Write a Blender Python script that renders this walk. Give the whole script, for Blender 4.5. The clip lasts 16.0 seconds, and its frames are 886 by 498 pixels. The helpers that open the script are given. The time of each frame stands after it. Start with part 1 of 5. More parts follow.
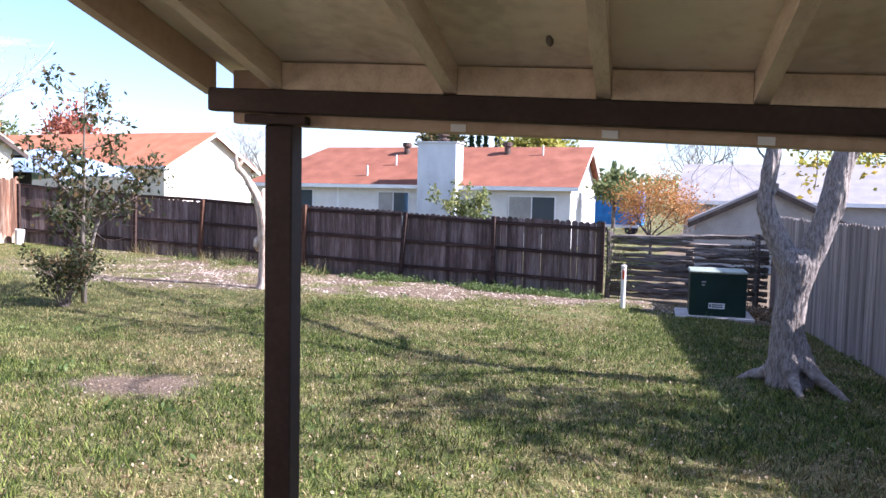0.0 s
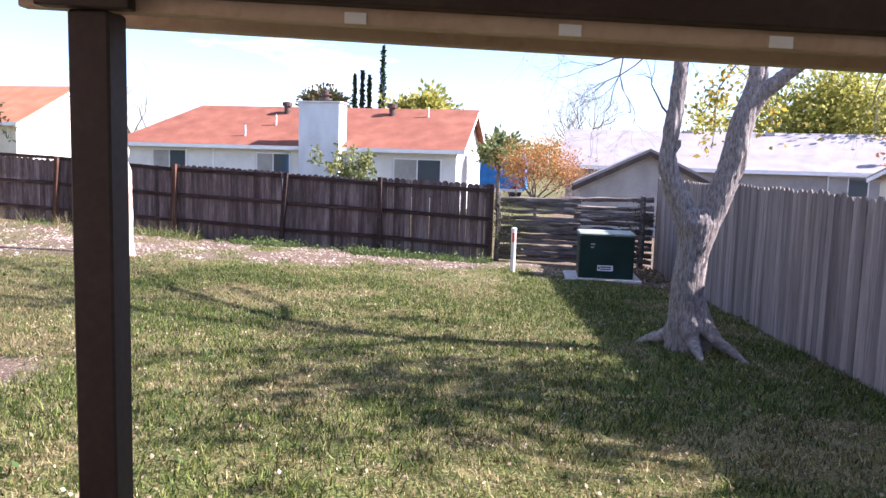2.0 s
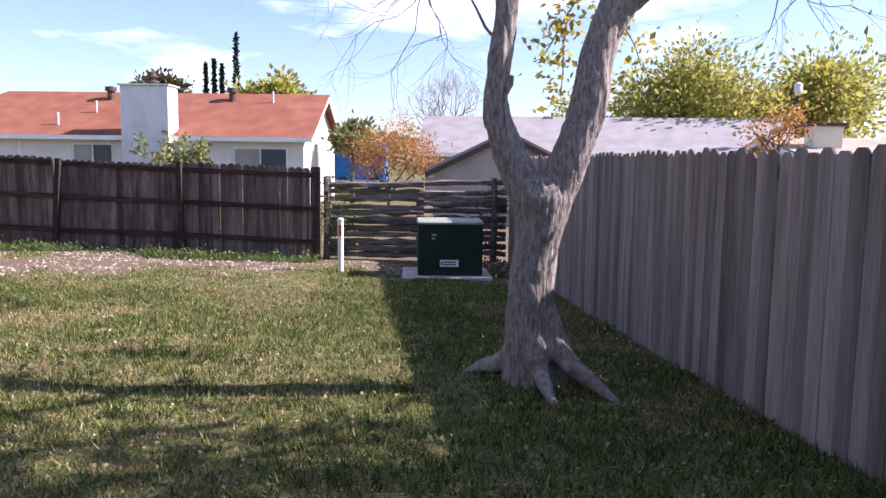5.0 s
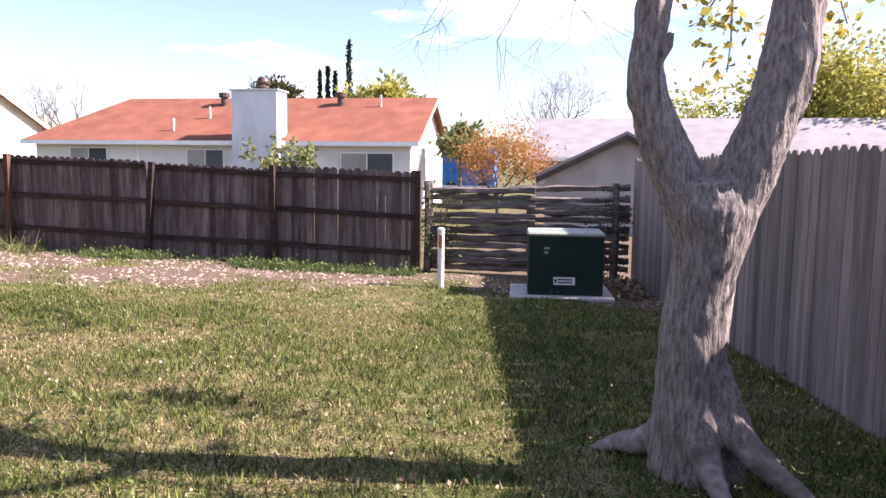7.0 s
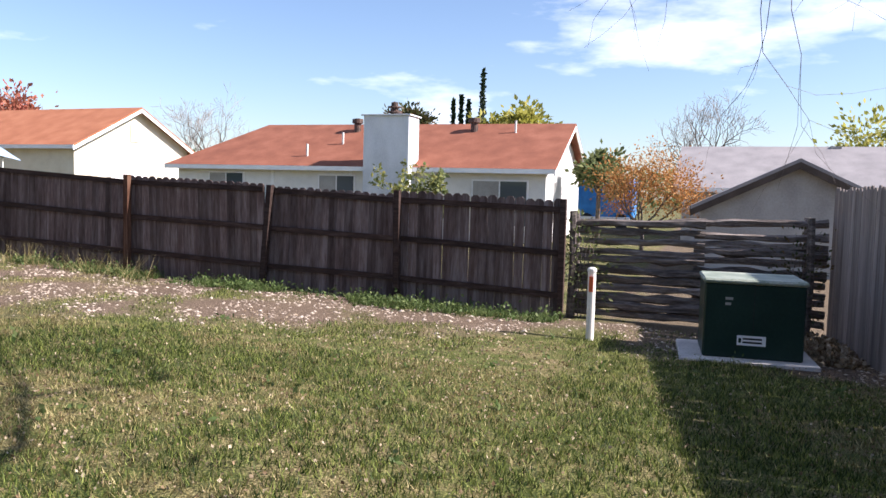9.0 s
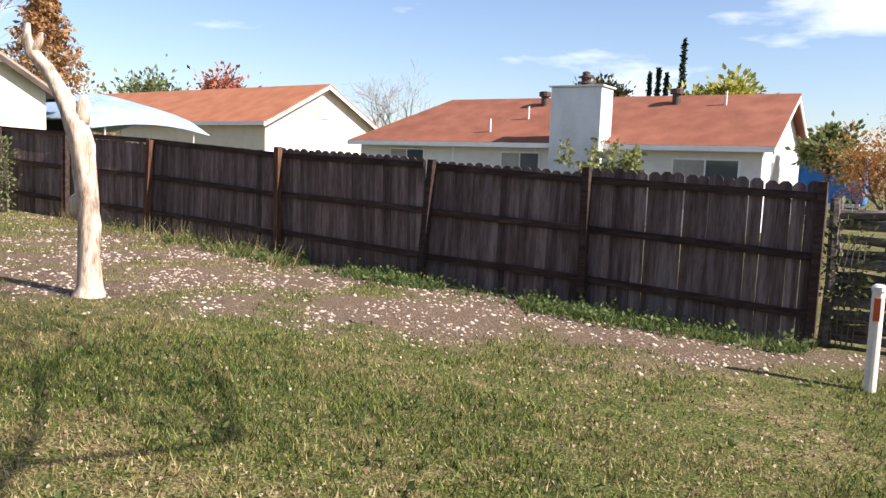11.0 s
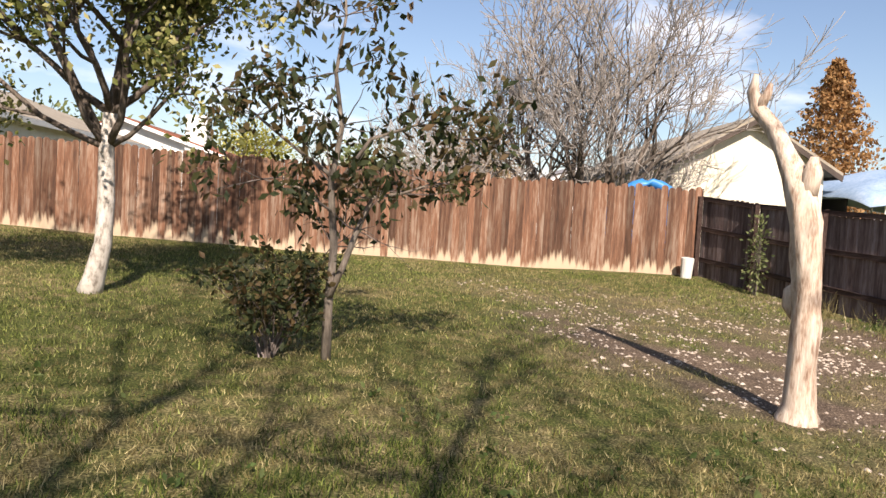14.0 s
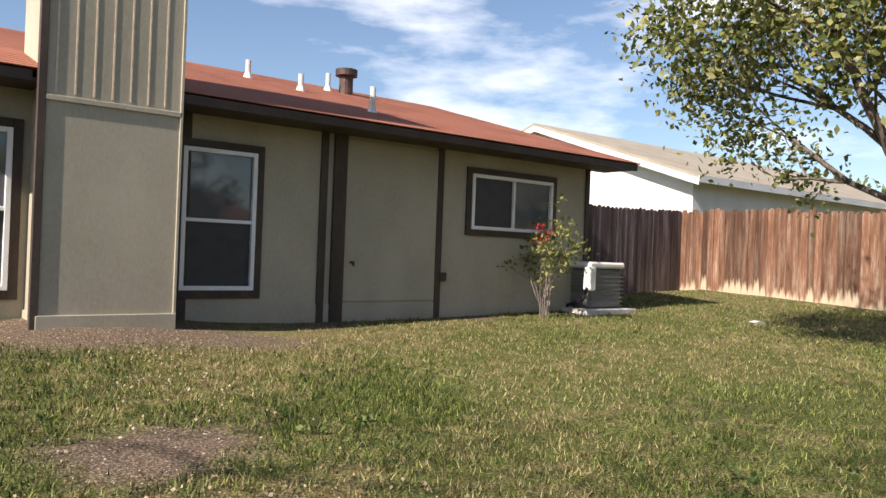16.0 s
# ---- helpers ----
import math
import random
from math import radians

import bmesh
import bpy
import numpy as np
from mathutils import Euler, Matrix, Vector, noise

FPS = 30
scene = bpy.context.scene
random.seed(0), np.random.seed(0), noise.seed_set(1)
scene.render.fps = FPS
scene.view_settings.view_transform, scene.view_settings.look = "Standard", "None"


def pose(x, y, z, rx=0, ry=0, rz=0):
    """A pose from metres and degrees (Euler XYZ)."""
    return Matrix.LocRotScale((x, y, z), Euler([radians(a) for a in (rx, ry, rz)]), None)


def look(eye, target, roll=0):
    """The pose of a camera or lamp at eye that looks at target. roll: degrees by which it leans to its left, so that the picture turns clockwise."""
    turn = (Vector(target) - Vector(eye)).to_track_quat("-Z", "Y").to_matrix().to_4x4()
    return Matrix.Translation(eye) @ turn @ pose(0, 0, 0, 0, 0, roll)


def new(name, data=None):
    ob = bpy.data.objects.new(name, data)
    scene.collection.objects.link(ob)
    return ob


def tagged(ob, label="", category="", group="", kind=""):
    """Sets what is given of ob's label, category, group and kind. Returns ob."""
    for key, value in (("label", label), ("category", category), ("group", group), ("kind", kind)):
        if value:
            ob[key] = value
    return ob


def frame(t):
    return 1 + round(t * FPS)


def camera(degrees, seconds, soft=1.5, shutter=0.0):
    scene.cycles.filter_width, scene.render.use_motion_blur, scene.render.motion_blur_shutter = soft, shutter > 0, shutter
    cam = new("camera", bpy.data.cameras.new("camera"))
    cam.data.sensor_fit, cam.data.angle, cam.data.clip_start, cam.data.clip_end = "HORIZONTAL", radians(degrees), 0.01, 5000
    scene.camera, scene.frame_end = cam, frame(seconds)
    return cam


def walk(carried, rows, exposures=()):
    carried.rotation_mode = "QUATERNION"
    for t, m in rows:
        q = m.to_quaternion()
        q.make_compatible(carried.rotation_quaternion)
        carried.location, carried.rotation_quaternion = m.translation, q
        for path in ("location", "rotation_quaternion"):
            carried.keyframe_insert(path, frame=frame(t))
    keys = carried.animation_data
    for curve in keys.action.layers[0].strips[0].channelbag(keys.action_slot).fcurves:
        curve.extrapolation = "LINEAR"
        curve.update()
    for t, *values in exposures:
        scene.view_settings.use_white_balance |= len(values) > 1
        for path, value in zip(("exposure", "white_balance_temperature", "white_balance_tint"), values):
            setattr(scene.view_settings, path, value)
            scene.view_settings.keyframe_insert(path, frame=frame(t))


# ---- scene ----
cam = camera(60.4, 16.0)
PATH = [
    (0, (-0.565, -4.152, 2.289), (-1.205, -2.262, 2.153), 1.2),
    (0.5, (-0.69, -4.08, 2.275), (-1.245, -2.167, 2.095), 2.0),
    (1, (-0.723, -3.944, 2.267), (-1.199, -2.014, 2.044), 2.3),
    (1.5, (-0.751, -3.762, 2.27), (-1.175, -1.822, 2.037), 1.8),
    (2, (-0.815, -3.475, 2.188), (-1.156, -1.516, 1.968), 1.7),
    (2.5, (-0.90, -3.08, 2.128), (-1.103, -1.1, 1.922), 2.1),
    (3, (-0.7, -2.44, 2.072), (-0.75, -0.451, 1.866), 1.8),
    (5.5, (-0.241, -0.359, 1.889), (-0.254, 1.627, 1.653), 0.7),
    (6, (-0.277, 0.045, 1.872), (-0.375, 2.027, 1.626), 0.7),
    (6.5, (-0.307, 0.413, 1.877), (-0.499, 2.388, 1.626), 0.6),
    (7, (-0.327, 0.775, 1.872), (-0.624, 2.741, 1.656), 0.6),
    (7.5, (-0.425, 1.118, 1.855), (-0.786, 3.079, 1.697), 0.9),
    (8, (-0.539, 1.433, 1.838), (-0.985, 3.378, 1.709), 1.3),
    (10.5, (-1.552, 4.34, 1.82), (-2.478, 6.10, 1.611), 1.6),
    (11, (-1.798, 4.758, 1.80), (-2.855, 6.442, 1.586), 2.1),
    (11.5, (-2.08, 5.145, 1.785), (-3.312, 6.706, 1.580), 2.5),
    (12, (-2.384, 5.537, 1.775), (-3.827, 6.91, 1.588), 2.6),
    (12.5, (-2.62, 5.901, 1.78), (-4.283, 6.997, 1.597), 1.9),
    (13, (-2.85, 5.985, 1.79), (-4.670, 6.795, 1.622), 2.4),
    (13.5, (-3.168, 6.2, 1.785), (-5.111, 6.657, 1.658), 3.2),
    (14, (-3.32, 6.28, 1.81), (-5.315, 6.385, 1.71), 3.4),
    (14.5, (-3.48, 6.15, 1.815), (-5.457, 5.85, 1.744), 3.4),
    (15, (-3.684, 6.055, 1.815), (-5.533, 5.295, 1.758), 3.6),
    (15.5, (-3.82, 5.97, 1.80), (-5.415, 4.764, 1.766), 3.2),
    (16, (-3.99, 5.873, 1.72), (-5.207, 4.286, 1.729), 2.2),
]
walk(cam, [(t, look(eye, target, roll)) for t, eye, target, roll in PATH],
     exposures=[(0, 1.8, 5700, 24), (1, 1.9, 5700, 26), (2, 1.9, 5900, 28), (2.5, 1.65, 6000, 30), (3, 1.42, 6000, 28), (5.5, 1.42, 6200, 31), (6.5, 1.65, 6500, 33), (7.2, 1.75, 6500, 33), (8, 1.38, 6300, 24), (10.5, 1.15, 6500, 18), (12, 1.05, 6900, 18), (12.7, 1.0, 7000, 18), (13.5, 0.85, 7000, 18), (14.5, 0.82, 7200, 18), (15.2, 0.95, 7100, 17), (16, 0.9, 6800, 14)])

# ---- light ----
sun = new("sun", bpy.data.lights.new("sun", "SUN"))
SUN_AZ, SUN_EL = 6.5, 38.0          # degrees: azimuth from +x towards +y, elevation
sun.data.energy, sun.data.angle, sun.data.color = 5.0, radians(0.6), (1.0, 0.94, 0.86)
sun_dir = Vector((math.cos(radians(SUN_AZ)) * math.cos(radians(SUN_EL)), math.sin(radians(SUN_AZ)) * math.cos(radians(SUN_EL)), math.sin(radians(SUN_EL))))
sun.matrix_world = Matrix.Translation((20, 5, 30)) @ sun_dir.to_track_quat("Z", "Y").to_matrix().to_4x4()

world = bpy.data.worlds.new("sky")
scene.world = world
world.use_nodes = True
wn, wl = world.node_tree.nodes, world.node_tree.links
wn.clear()
w_out = wn.new("ShaderNodeOutputWorld")
w_bg = wn.new("ShaderNodeBackground")
w_sky = wn.new("ShaderNodeTexSky")
w_sky.sky_type, w_sky.sun_disc = "NISHITA", False
w_sky.sun_elevation, w_sky.sun_rotation = radians(SUN_EL), radians(90 - SUN_AZ)
w_sky.dust_density, w_sky.ozone_density = 0.7, 3.0
w_tc = wn.new("ShaderNodeTexCoord")
w_map = wn.new("ShaderNodeMapping")
w_map.inputs["Scale"].default_value = (1.0, 1.0, 3.6)
w_noise = wn.new("ShaderNodeTexNoise")
w_noise.inputs["Scale"].default_value, w_noise.inputs["Detail"].default_value, w_noise.inputs["Roughness"].default_value = 2.3, 7, 0.55
w_ramp = wn.new("ShaderNodeValToRGB")
w_ramp.color_ramp.elements[0].position, w_ramp.color_ramp.elements[1].position = 0.55, 0.78
w_mix = wn.new("ShaderNodeMix")
w_mix.data_type = "RGBA"
w_mix.inputs[7].default_value = (11.6, 11.8, 12.2, 1)
w_bg.inputs["Strength"].default_value = 0.085
wl.new(w_tc.outputs["Generated"], w_map.inputs["Vector"])
wl.new(w_map.outputs["Vector"], w_noise.inputs["Vector"])
wl.new(w_noise.outputs["Fac"], w_ramp.inputs["Fac"])
wl.new(w_ramp.outputs["Color"], w_mix.inputs[0])
wl.new(w_sky.outputs["Color"], w_mix.inputs[6])
wl.new(w_mix.outputs[2], w_bg.inputs["Color"])
wl.new(w_bg.outputs["Background"], w_out.inputs["Surface"])


# ---- materials ----
def mat(name, a, b=None, c=None, rough=0.8, scale=6.0, stretch=(1, 1, 1), bump=0.25, fine=60.0, metal=0.0, vary=0.0, coat=0.0, trans=0.0, contrast=0.3, coords="Object", deep=0.02):
    """Base colour runs from a over b to c by a broad and a fine noise; vary: spread from object to object."""
    m = bpy.data.materials.new(name)
    m.use_nodes = True
    n, l = m.node_tree.nodes, m.node_tree.links
    p = n["Principled BSDF"]
    b = b or a
    c = c or b
    tc, mp = n.new("ShaderNodeTexCoord"), n.new("ShaderNodeMapping")
    mp.inputs["Scale"].default_value = stretch
    l.new(tc.outputs[coords], mp.inputs["Vector"])
    vec = mp.outputs["Vector"]
    info = n.new("ShaderNodeObjectInfo")
    if vary:
        add = n.new("ShaderNodeVectorMath")
        add.operation = "MULTIPLY_ADD"
        add.inputs[1].default_value = (1, 1, 1)
        com = n.new("ShaderNodeCombineXYZ")
        mul = n.new("ShaderNodeMath")
        mul.operation = "MULTIPLY"
        mul.inputs[1].default_value = 37.0
        l.new(info.outputs["Random"], mul.inputs[0])
        for k in range(3):
            l.new(mul.outputs[0], com.inputs[k])
        l.new(vec, add.inputs[0])
        l.new(com.outputs[0], add.inputs[2])
        vec = add.outputs[0]
    t1, t2 = n.new("ShaderNodeTexNoise"), n.new("ShaderNodeTexNoise")
    t1.inputs["Scale"].default_value, t1.inputs["Detail"].default_value = scale, 5
    t2.inputs["Scale"].default_value, t2.inputs["Detail"].default_value = fine, 3
    l.new(vec, t1.inputs["Vector"])
    l.new(vec, t2.inputs["Vector"])
    mx = n.new("ShaderNodeMix")
    mx.inputs[0].default_value = 0.35
    l.new(t1.outputs["Fac"], mx.inputs[2])
    l.new(t2.outputs["Fac"], mx.inputs[3])
    rp = n.new("ShaderNodeValToRGB")
    e = rp.color_ramp.elements
    e[0].position, e[1].position = 0.5 - contrast / 2, 0.5 + contrast / 2
    e[0].color, e[1].color = (*a, 1), (*c, 1)
    mid = e.new(0.5)
    mid.color = (*b, 1)
    l.new(mx.outputs[0], rp.inputs["Fac"])
    col = rp.outputs["Color"]
    if vary:
        hs = n.new("ShaderNodeHueSaturation")
        mr = n.new("ShaderNodeMapRange")
        mr.inputs[3].default_value, mr.inputs[4].default_value = 1 - vary, 1 + vary
        l.new(info.outputs["Random"], mr.inputs[0])
        l.new(mr.outputs[0], hs.inputs["Value"])
        l.new(col, hs.inputs["Color"])
        col = hs.outputs["Color"]
    l.new(col, p.inputs["Base Color"])
    p.inputs["Roughness"].default_value, p.inputs["Metallic"].default_value = rough, metal
    p.inputs["Coat Weight"].default_value, p.inputs["Transmission Weight"].default_value = coat, trans
    p.inputs["Specular IOR Level"].default_value = 0.3
    if bump:
        bp = n.new("ShaderNodeBump")
        bp.inputs["Strength"].default_value, bp.inputs["Distance"].default_value = bump, deep
        l.new(mx.outputs[0], bp.inputs["Height"])
        l.new(bp.outputs["Normal"], p.inputs["Normal"])
    return m


def leaf_mat(name, a, b, c, glow=0.35):
    """Leaves: colour from leaf to leaf, and some light passing through."""
    m = bpy.data.materials.new(name)
    m.use_nodes = True
    n, l = m.node_tree.nodes, m.node_tree.links
    p, out = n["Principled BSDF"], n["Material Output"]
    g = n.new("ShaderNodeNewGeometry")
    rp = n.new("ShaderNodeValToRGB")
    e = rp.color_ramp.elements
    e[0].color, e[1].color = (*a, 1), (*c, 1)
    e.new(0.5).color = (*b, 1)
    l.new(g.outputs["Random Per Island"], rp.inputs["Fac"])
    l.new(rp.outputs["Color"], p.inputs["Base Color"])
    p.inputs["Roughness"].default_value = 0.6
    p.inputs["Specular IOR Level"].default_value = 0.25
    t, mx = n.new("ShaderNodeBsdfTranslucent"), n.new("ShaderNodeMixShader")
    mx.inputs[0].default_value = glow
    l.new(rp.outputs["Color"], t.inputs["Color"])
    l.new(p.outputs[0], mx.inputs[1])
    l.new(t.outputs[0], mx.inputs[2])
    l.new(mx.outputs[0], out.inputs["Surface"])
    return m


def streak(m, z0, z1, colour, ragged=0.12):
    """Puts bleached or stained wood below the height z0 to z1 of a picket, with a ragged edge."""
    n, l = m.node_tree.nodes, m.node_tree.links
    p = n["Principled BSDF"]
    old = p.inputs["Base Color"].links[0].from_socket
    tc, sep, no, info = n.new("ShaderNodeTexCoord"), n.new("ShaderNodeSeparateXYZ"), n.new("ShaderNodeTexNoise"), n.new("ShaderNodeObjectInfo")
    l.new(tc.outputs["Object"], sep.inputs[0])
    mp = n.new("ShaderNodeMapping")
    mp.inputs["Scale"].default_value = (30, 30, 2)
    l.new(tc.outputs["Object"], mp.inputs[0])
    l.new(mp.outputs[0], no.inputs["Vector"])
    no.inputs["Scale"].default_value = 1.0
    a1 = n.new("ShaderNodeMath")
    a1.operation = "MULTIPLY_ADD"
    a1.inputs[1].default_value = ragged * 2
    l.new(no.outputs["Fac"], a1.inputs[0])
    l.new(sep.outputs[2], a1.inputs[2])
    a2 = n.new("ShaderNodeMath")
    a2.operation = "MULTIPLY_ADD"
    a2.inputs[1].default_value = ragged * 1.6
    l.new(info.outputs["Random"], a2.inputs[0])
    l.new(a1.outputs[0], a2.inputs[2])
    mr = n.new("ShaderNodeMapRange")
    mr.inputs[1].default_value, mr.inputs[2].default_value = z0 + ragged * 1.8, z1 + ragged * 1.8
    l.new(a2.outputs[0], mr.inputs[0])
    mx = n.new("ShaderNodeMix")
    mx.data_type = "RGBA"
    mx.inputs[6].default_value = (*colour, 1)
    l.new(mr.outputs[0], mx.inputs[0])
    l.new(old, mx.inputs[7])
    l.new(mx.outputs[2], p.inputs["Base Color"])
    return m


GRAIN = (9, 9, 0.7)
M = dict(
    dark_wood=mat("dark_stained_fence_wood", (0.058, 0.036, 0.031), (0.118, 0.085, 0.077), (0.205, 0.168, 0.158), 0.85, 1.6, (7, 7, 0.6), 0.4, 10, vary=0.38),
    # rails, and posts that look unlit: their shade is in this darker colour
    dark_rail=mat("dark_rail_and_unlit_post_wood", (0.02, 0.011, 0.009), (0.04, 0.023, 0.018), (0.075, 0.05, 0.042), 0.85, 3, (1, 6, 6), 0.4, 14, vary=0.2),
    post_red=mat("red_brown_sunlit_post", (0.05, 0.02, 0.012), (0.13, 0.06, 0.035), (0.2, 0.12, 0.08), 0.85, 3, GRAIN, 0.4, 14, vary=0.25),
    grey_wood=mat("weathered_grey_fence_wood", (0.12, 0.097, 0.086), (0.225, 0.187, 0.165), (0.32, 0.275, 0.245), 0.9, 1.4, (7, 7, 0.5), 0.4, 9, vary=0.34, contrast=0.36),
    orange_wood=streak(mat("sun_reddened_fence_wood", (0.05, 0.028, 0.02), (0.145, 0.07, 0.04), (0.26, 0.195, 0.145), 0.85, 1.8, (8, 8, 0.6), 0.4, 10, vary=0.5, contrast=0.36), 0.08, 0.22, (0.46, 0.36, 0.25), 0.2),
    log=mat("split_rail_wood", (0.06, 0.05, 0.045), (0.15, 0.125, 0.11), (0.3, 0.26, 0.23), 0.9, 3, (1, 8, 8), 0.6, 14, vary=0.35),
    beam_dark=mat("dark_brown_painted_wood", (0.034, 0.021, 0.017), (0.047, 0.03, 0.024), (0.065, 0.044, 0.035), 0.6, 3, (1, 1, 1), 0.15, 40),
    beam_tan=mat("tan_painted_wood", (0.4, 0.28, 0.19), (0.5, 0.37, 0.26), (0.56, 0.43, 0.31), 0.6, 2, (1, 1, 1), 0.12, 30),
    plywood=mat("painted_plywood", (0.56, 0.44, 0.32), (0.82, 0.7, 0.55), (0.87, 0.76, 0.62), 0.7, 1.6, (1, 1, 1), 0.1, 18, contrast=0.4),
    rafter=mat("painted_rafter", (0.5, 0.39, 0.28), (0.62, 0.5, 0.37), (0.7, 0.58, 0.45), 0.65, 3, (6, 1, 6), 0.12, 20),
    siding=mat("taupe_siding", (0.33, 0.295, 0.225), (0.385, 0.345, 0.265), (0.43, 0.385, 0.3), 0.75, 1.5, (1, 1, 0.5), 0.12, 45),
    trim=mat("dark_brown_trim", (0.045, 0.033, 0.026), (0.062, 0.045, 0.035), (0.085, 0.062, 0.05), 0.6, 3, (1, 1, 0.4), 0.15, 40),
    concrete=mat("concrete", (0.42, 0.4, 0.37), (0.55, 0.525, 0.49), (0.62, 0.595, 0.56), 0.9, 3, (1, 1, 1), 0.3, 50),
    white=mat("white_paint", (0.74, 0.74, 0.73), (0.8, 0.8, 0.79), (0.83, 0.83, 0.82), 0.5, 3, (1, 1, 1), 0.05, 40),
    vinyl=mat("white_vinyl", (0.76, 0.76, 0.76), (0.8, 0.8, 0.8), (0.82, 0.82, 0.82), 0.35, 3, (1, 1, 1), 0.0, 40),
    green_box=mat("dark_green_enamel", (0.006, 0.022, 0.017), (0.009, 0.03, 0.023), (0.013, 0.038, 0.03), 0.38, 2, (1, 1, 1), 0.04, 30),
    # the cabinet's green made paler: sun on the top is put into the colour
    box_lid=mat("green_lid_painted_sunlit_with_dust", (0.16, 0.2, 0.15), (0.24, 0.28, 0.22), (0.4, 0.42, 0.36), 0.5, 3, (1, 1, 1), 0.05, 30),
    orange_plastic=mat("orange_sticker", (0.6, 0.09, 0.03), (0.65, 0.12, 0.04), rough=0.4, bump=0),
    marker=mat("off_white_plastic", (0.62, 0.6, 0.55), (0.7, 0.68, 0.63), (0.76, 0.74, 0.7), 0.5, 4, (1, 1, 1), 0.05, 40),
    bark=mat("furrowed_grey_bark", (0.085, 0.068, 0.058), (0.25, 0.215, 0.19), (0.4, 0.36, 0.33), 0.9, 13, (4, 4, 0.9), 0.9, 44, contrast=0.34, deep=0.03),
    dead_bark=mat("bleached_bare_wood", (0.28, 0.17, 0.11), (0.56, 0.44, 0.34), (0.7, 0.6, 0.49), 0.8, 5, (4, 4, 0.7), 0.8, 22, contrast=0.3),
    pale_bark=mat("pale_flaky_bark", (0.2, 0.17, 0.14), (0.48, 0.44, 0.38), (0.62, 0.58, 0.52), 0.85, 7, (2, 2, 1), 0.5, 24, contrast=0.3),
    brown_bark=mat("brown_bark", (0.05, 0.04, 0.032), (0.12, 0.095, 0.075), (0.19, 0.16, 0.13), 0.9, 6, (3, 3, 0.7), 0.5, 22),
    sapling_bark=mat("grey_brown_bark", (0.1, 0.08, 0.062), (0.2, 0.165, 0.13), (0.3, 0.26, 0.21), 0.9, 6, (3, 3, 0.7), 0.4, 22),
    grey_twig=mat("grey_twigs", (0.2, 0.175, 0.15), (0.3, 0.27, 0.24), (0.4, 0.37, 0.33), 0.9, 5, (1, 1, 1), 0.1, 22),
    shingle=mat("red_brown_shingles", (0.16, 0.055, 0.032), (0.22, 0.08, 0.046), (0.28, 0.11, 0.067), 0.9, 1.2, (1, 1, 1), 0.5, 22, contrast=0.4),
    shingle_home=mat("sunlit_red_shingles", (0.21, 0.078, 0.047), (0.28, 0.105, 0.064), (0.35, 0.14, 0.09), 0.9, 1.2, (1, 1, 1), 0.4, 22, contrast=0.4),
    shingle_orange=mat("orange_brown_shingles", (0.26, 0.095, 0.045), (0.34, 0.13, 0.065), (0.4, 0.17, 0.09), 0.9, 1.2, (1, 1, 1), 0.5, 22, contrast=0.4),
    shingle_grey=mat("grey_shingles", (0.19, 0.18, 0.18), (0.25, 0.235, 0.235), (0.31, 0.29, 0.285), 0.9, 1.2, (1, 1, 1), 0.5, 22, contrast=0.4),
    shingle_tan=mat("tan_shingles", (0.24, 0.2, 0.155), (0.3, 0.26, 0.2), (0.37, 0.32, 0.25), 0.9, 1.2, (1, 1, 1), 0.5, 22, contrast=0.4),
    wall_white=mat("white_wall_paint", (0.62, 0.61, 0.58), (0.7, 0.69, 0.66), (0.76, 0.75, 0.72), 0.7, 1.5, (1, 1, 1), 0.1, 20),
    wall_cream=mat("cream_wall_paint", (0.6, 0.55, 0.43), (0.68, 0.63, 0.5), (0.72, 0.67, 0.55), 0.7, 1.5, (1, 1, 1), 0.1, 20),
    wall_grey=mat("grey_wall_paint", (0.26, 0.25, 0.235), (0.32, 0.31, 0.29), (0.37, 0.36, 0.34), 0.7, 1.5, (1, 1, 1), 0.1, 20),
    chimney_cladding=mat("pale_chimney_cladding", (0.5, 0.52, 0.54), (0.6, 0.62, 0.64), (0.67, 0.69, 0.71), 0.6, 1.5, (1, 1, 0.5), 0.08, 20),
    dark_metal=mat("rusty_dark_metal", (0.05, 0.04, 0.035), (0.09, 0.06, 0.05), (0.16, 0.09, 0.06), 0.6, 6, (1, 1, 1), 0.2, 40, metal=0.4),
    pipe=mat("pale_vent_pipe", (0.55, 0.54, 0.5), (0.65, 0.64, 0.6), rough=0.5, bump=0.05),
    louvre=mat("grey_metal_louvres", (0.13, 0.13, 0.125), (0.19, 0.19, 0.18), (0.26, 0.255, 0.24), 0.5, 3, (1, 1, 20), 0.4, 30, metal=0.3),
    canvas=mat("pale_blue_canvas", (0.18, 0.27, 0.4), (0.26, 0.37, 0.51), (0.36, 0.46, 0.58), 0.7, 1.0, (1, 1, 1), 0.2, 10),
    blue=mat("blue_plastic", (0.02, 0.14, 0.38), (0.03, 0.2, 0.5), (0.04, 0.26, 0.6), 0.4, 2, (1, 1, 1), 0.05, 20),
    dark=mat("near_black_parts_and_room_shade", (0.015, 0.015, 0.017), (0.025, 0.025, 0.028), rough=0.7, bump=0.05),
    rock=mat("pale_limestone", (0.28, 0.22, 0.165), (0.46, 0.385, 0.31), (0.62, 0.55, 0.46), 0.9, 9, (1, 1, 1), 0.4, 60),
    root_bark=mat("root_bark", (0.11, 0.09, 0.078), (0.23, 0.198, 0.175), (0.37, 0.33, 0.3), 0.9, 9, (1, 1, 1), 0.7, 20),
    green_leaf=leaf_mat("olive_green_leaves", (0.07, 0.1, 0.025), (0.17, 0.19, 0.05), (0.34, 0.31, 0.1)),
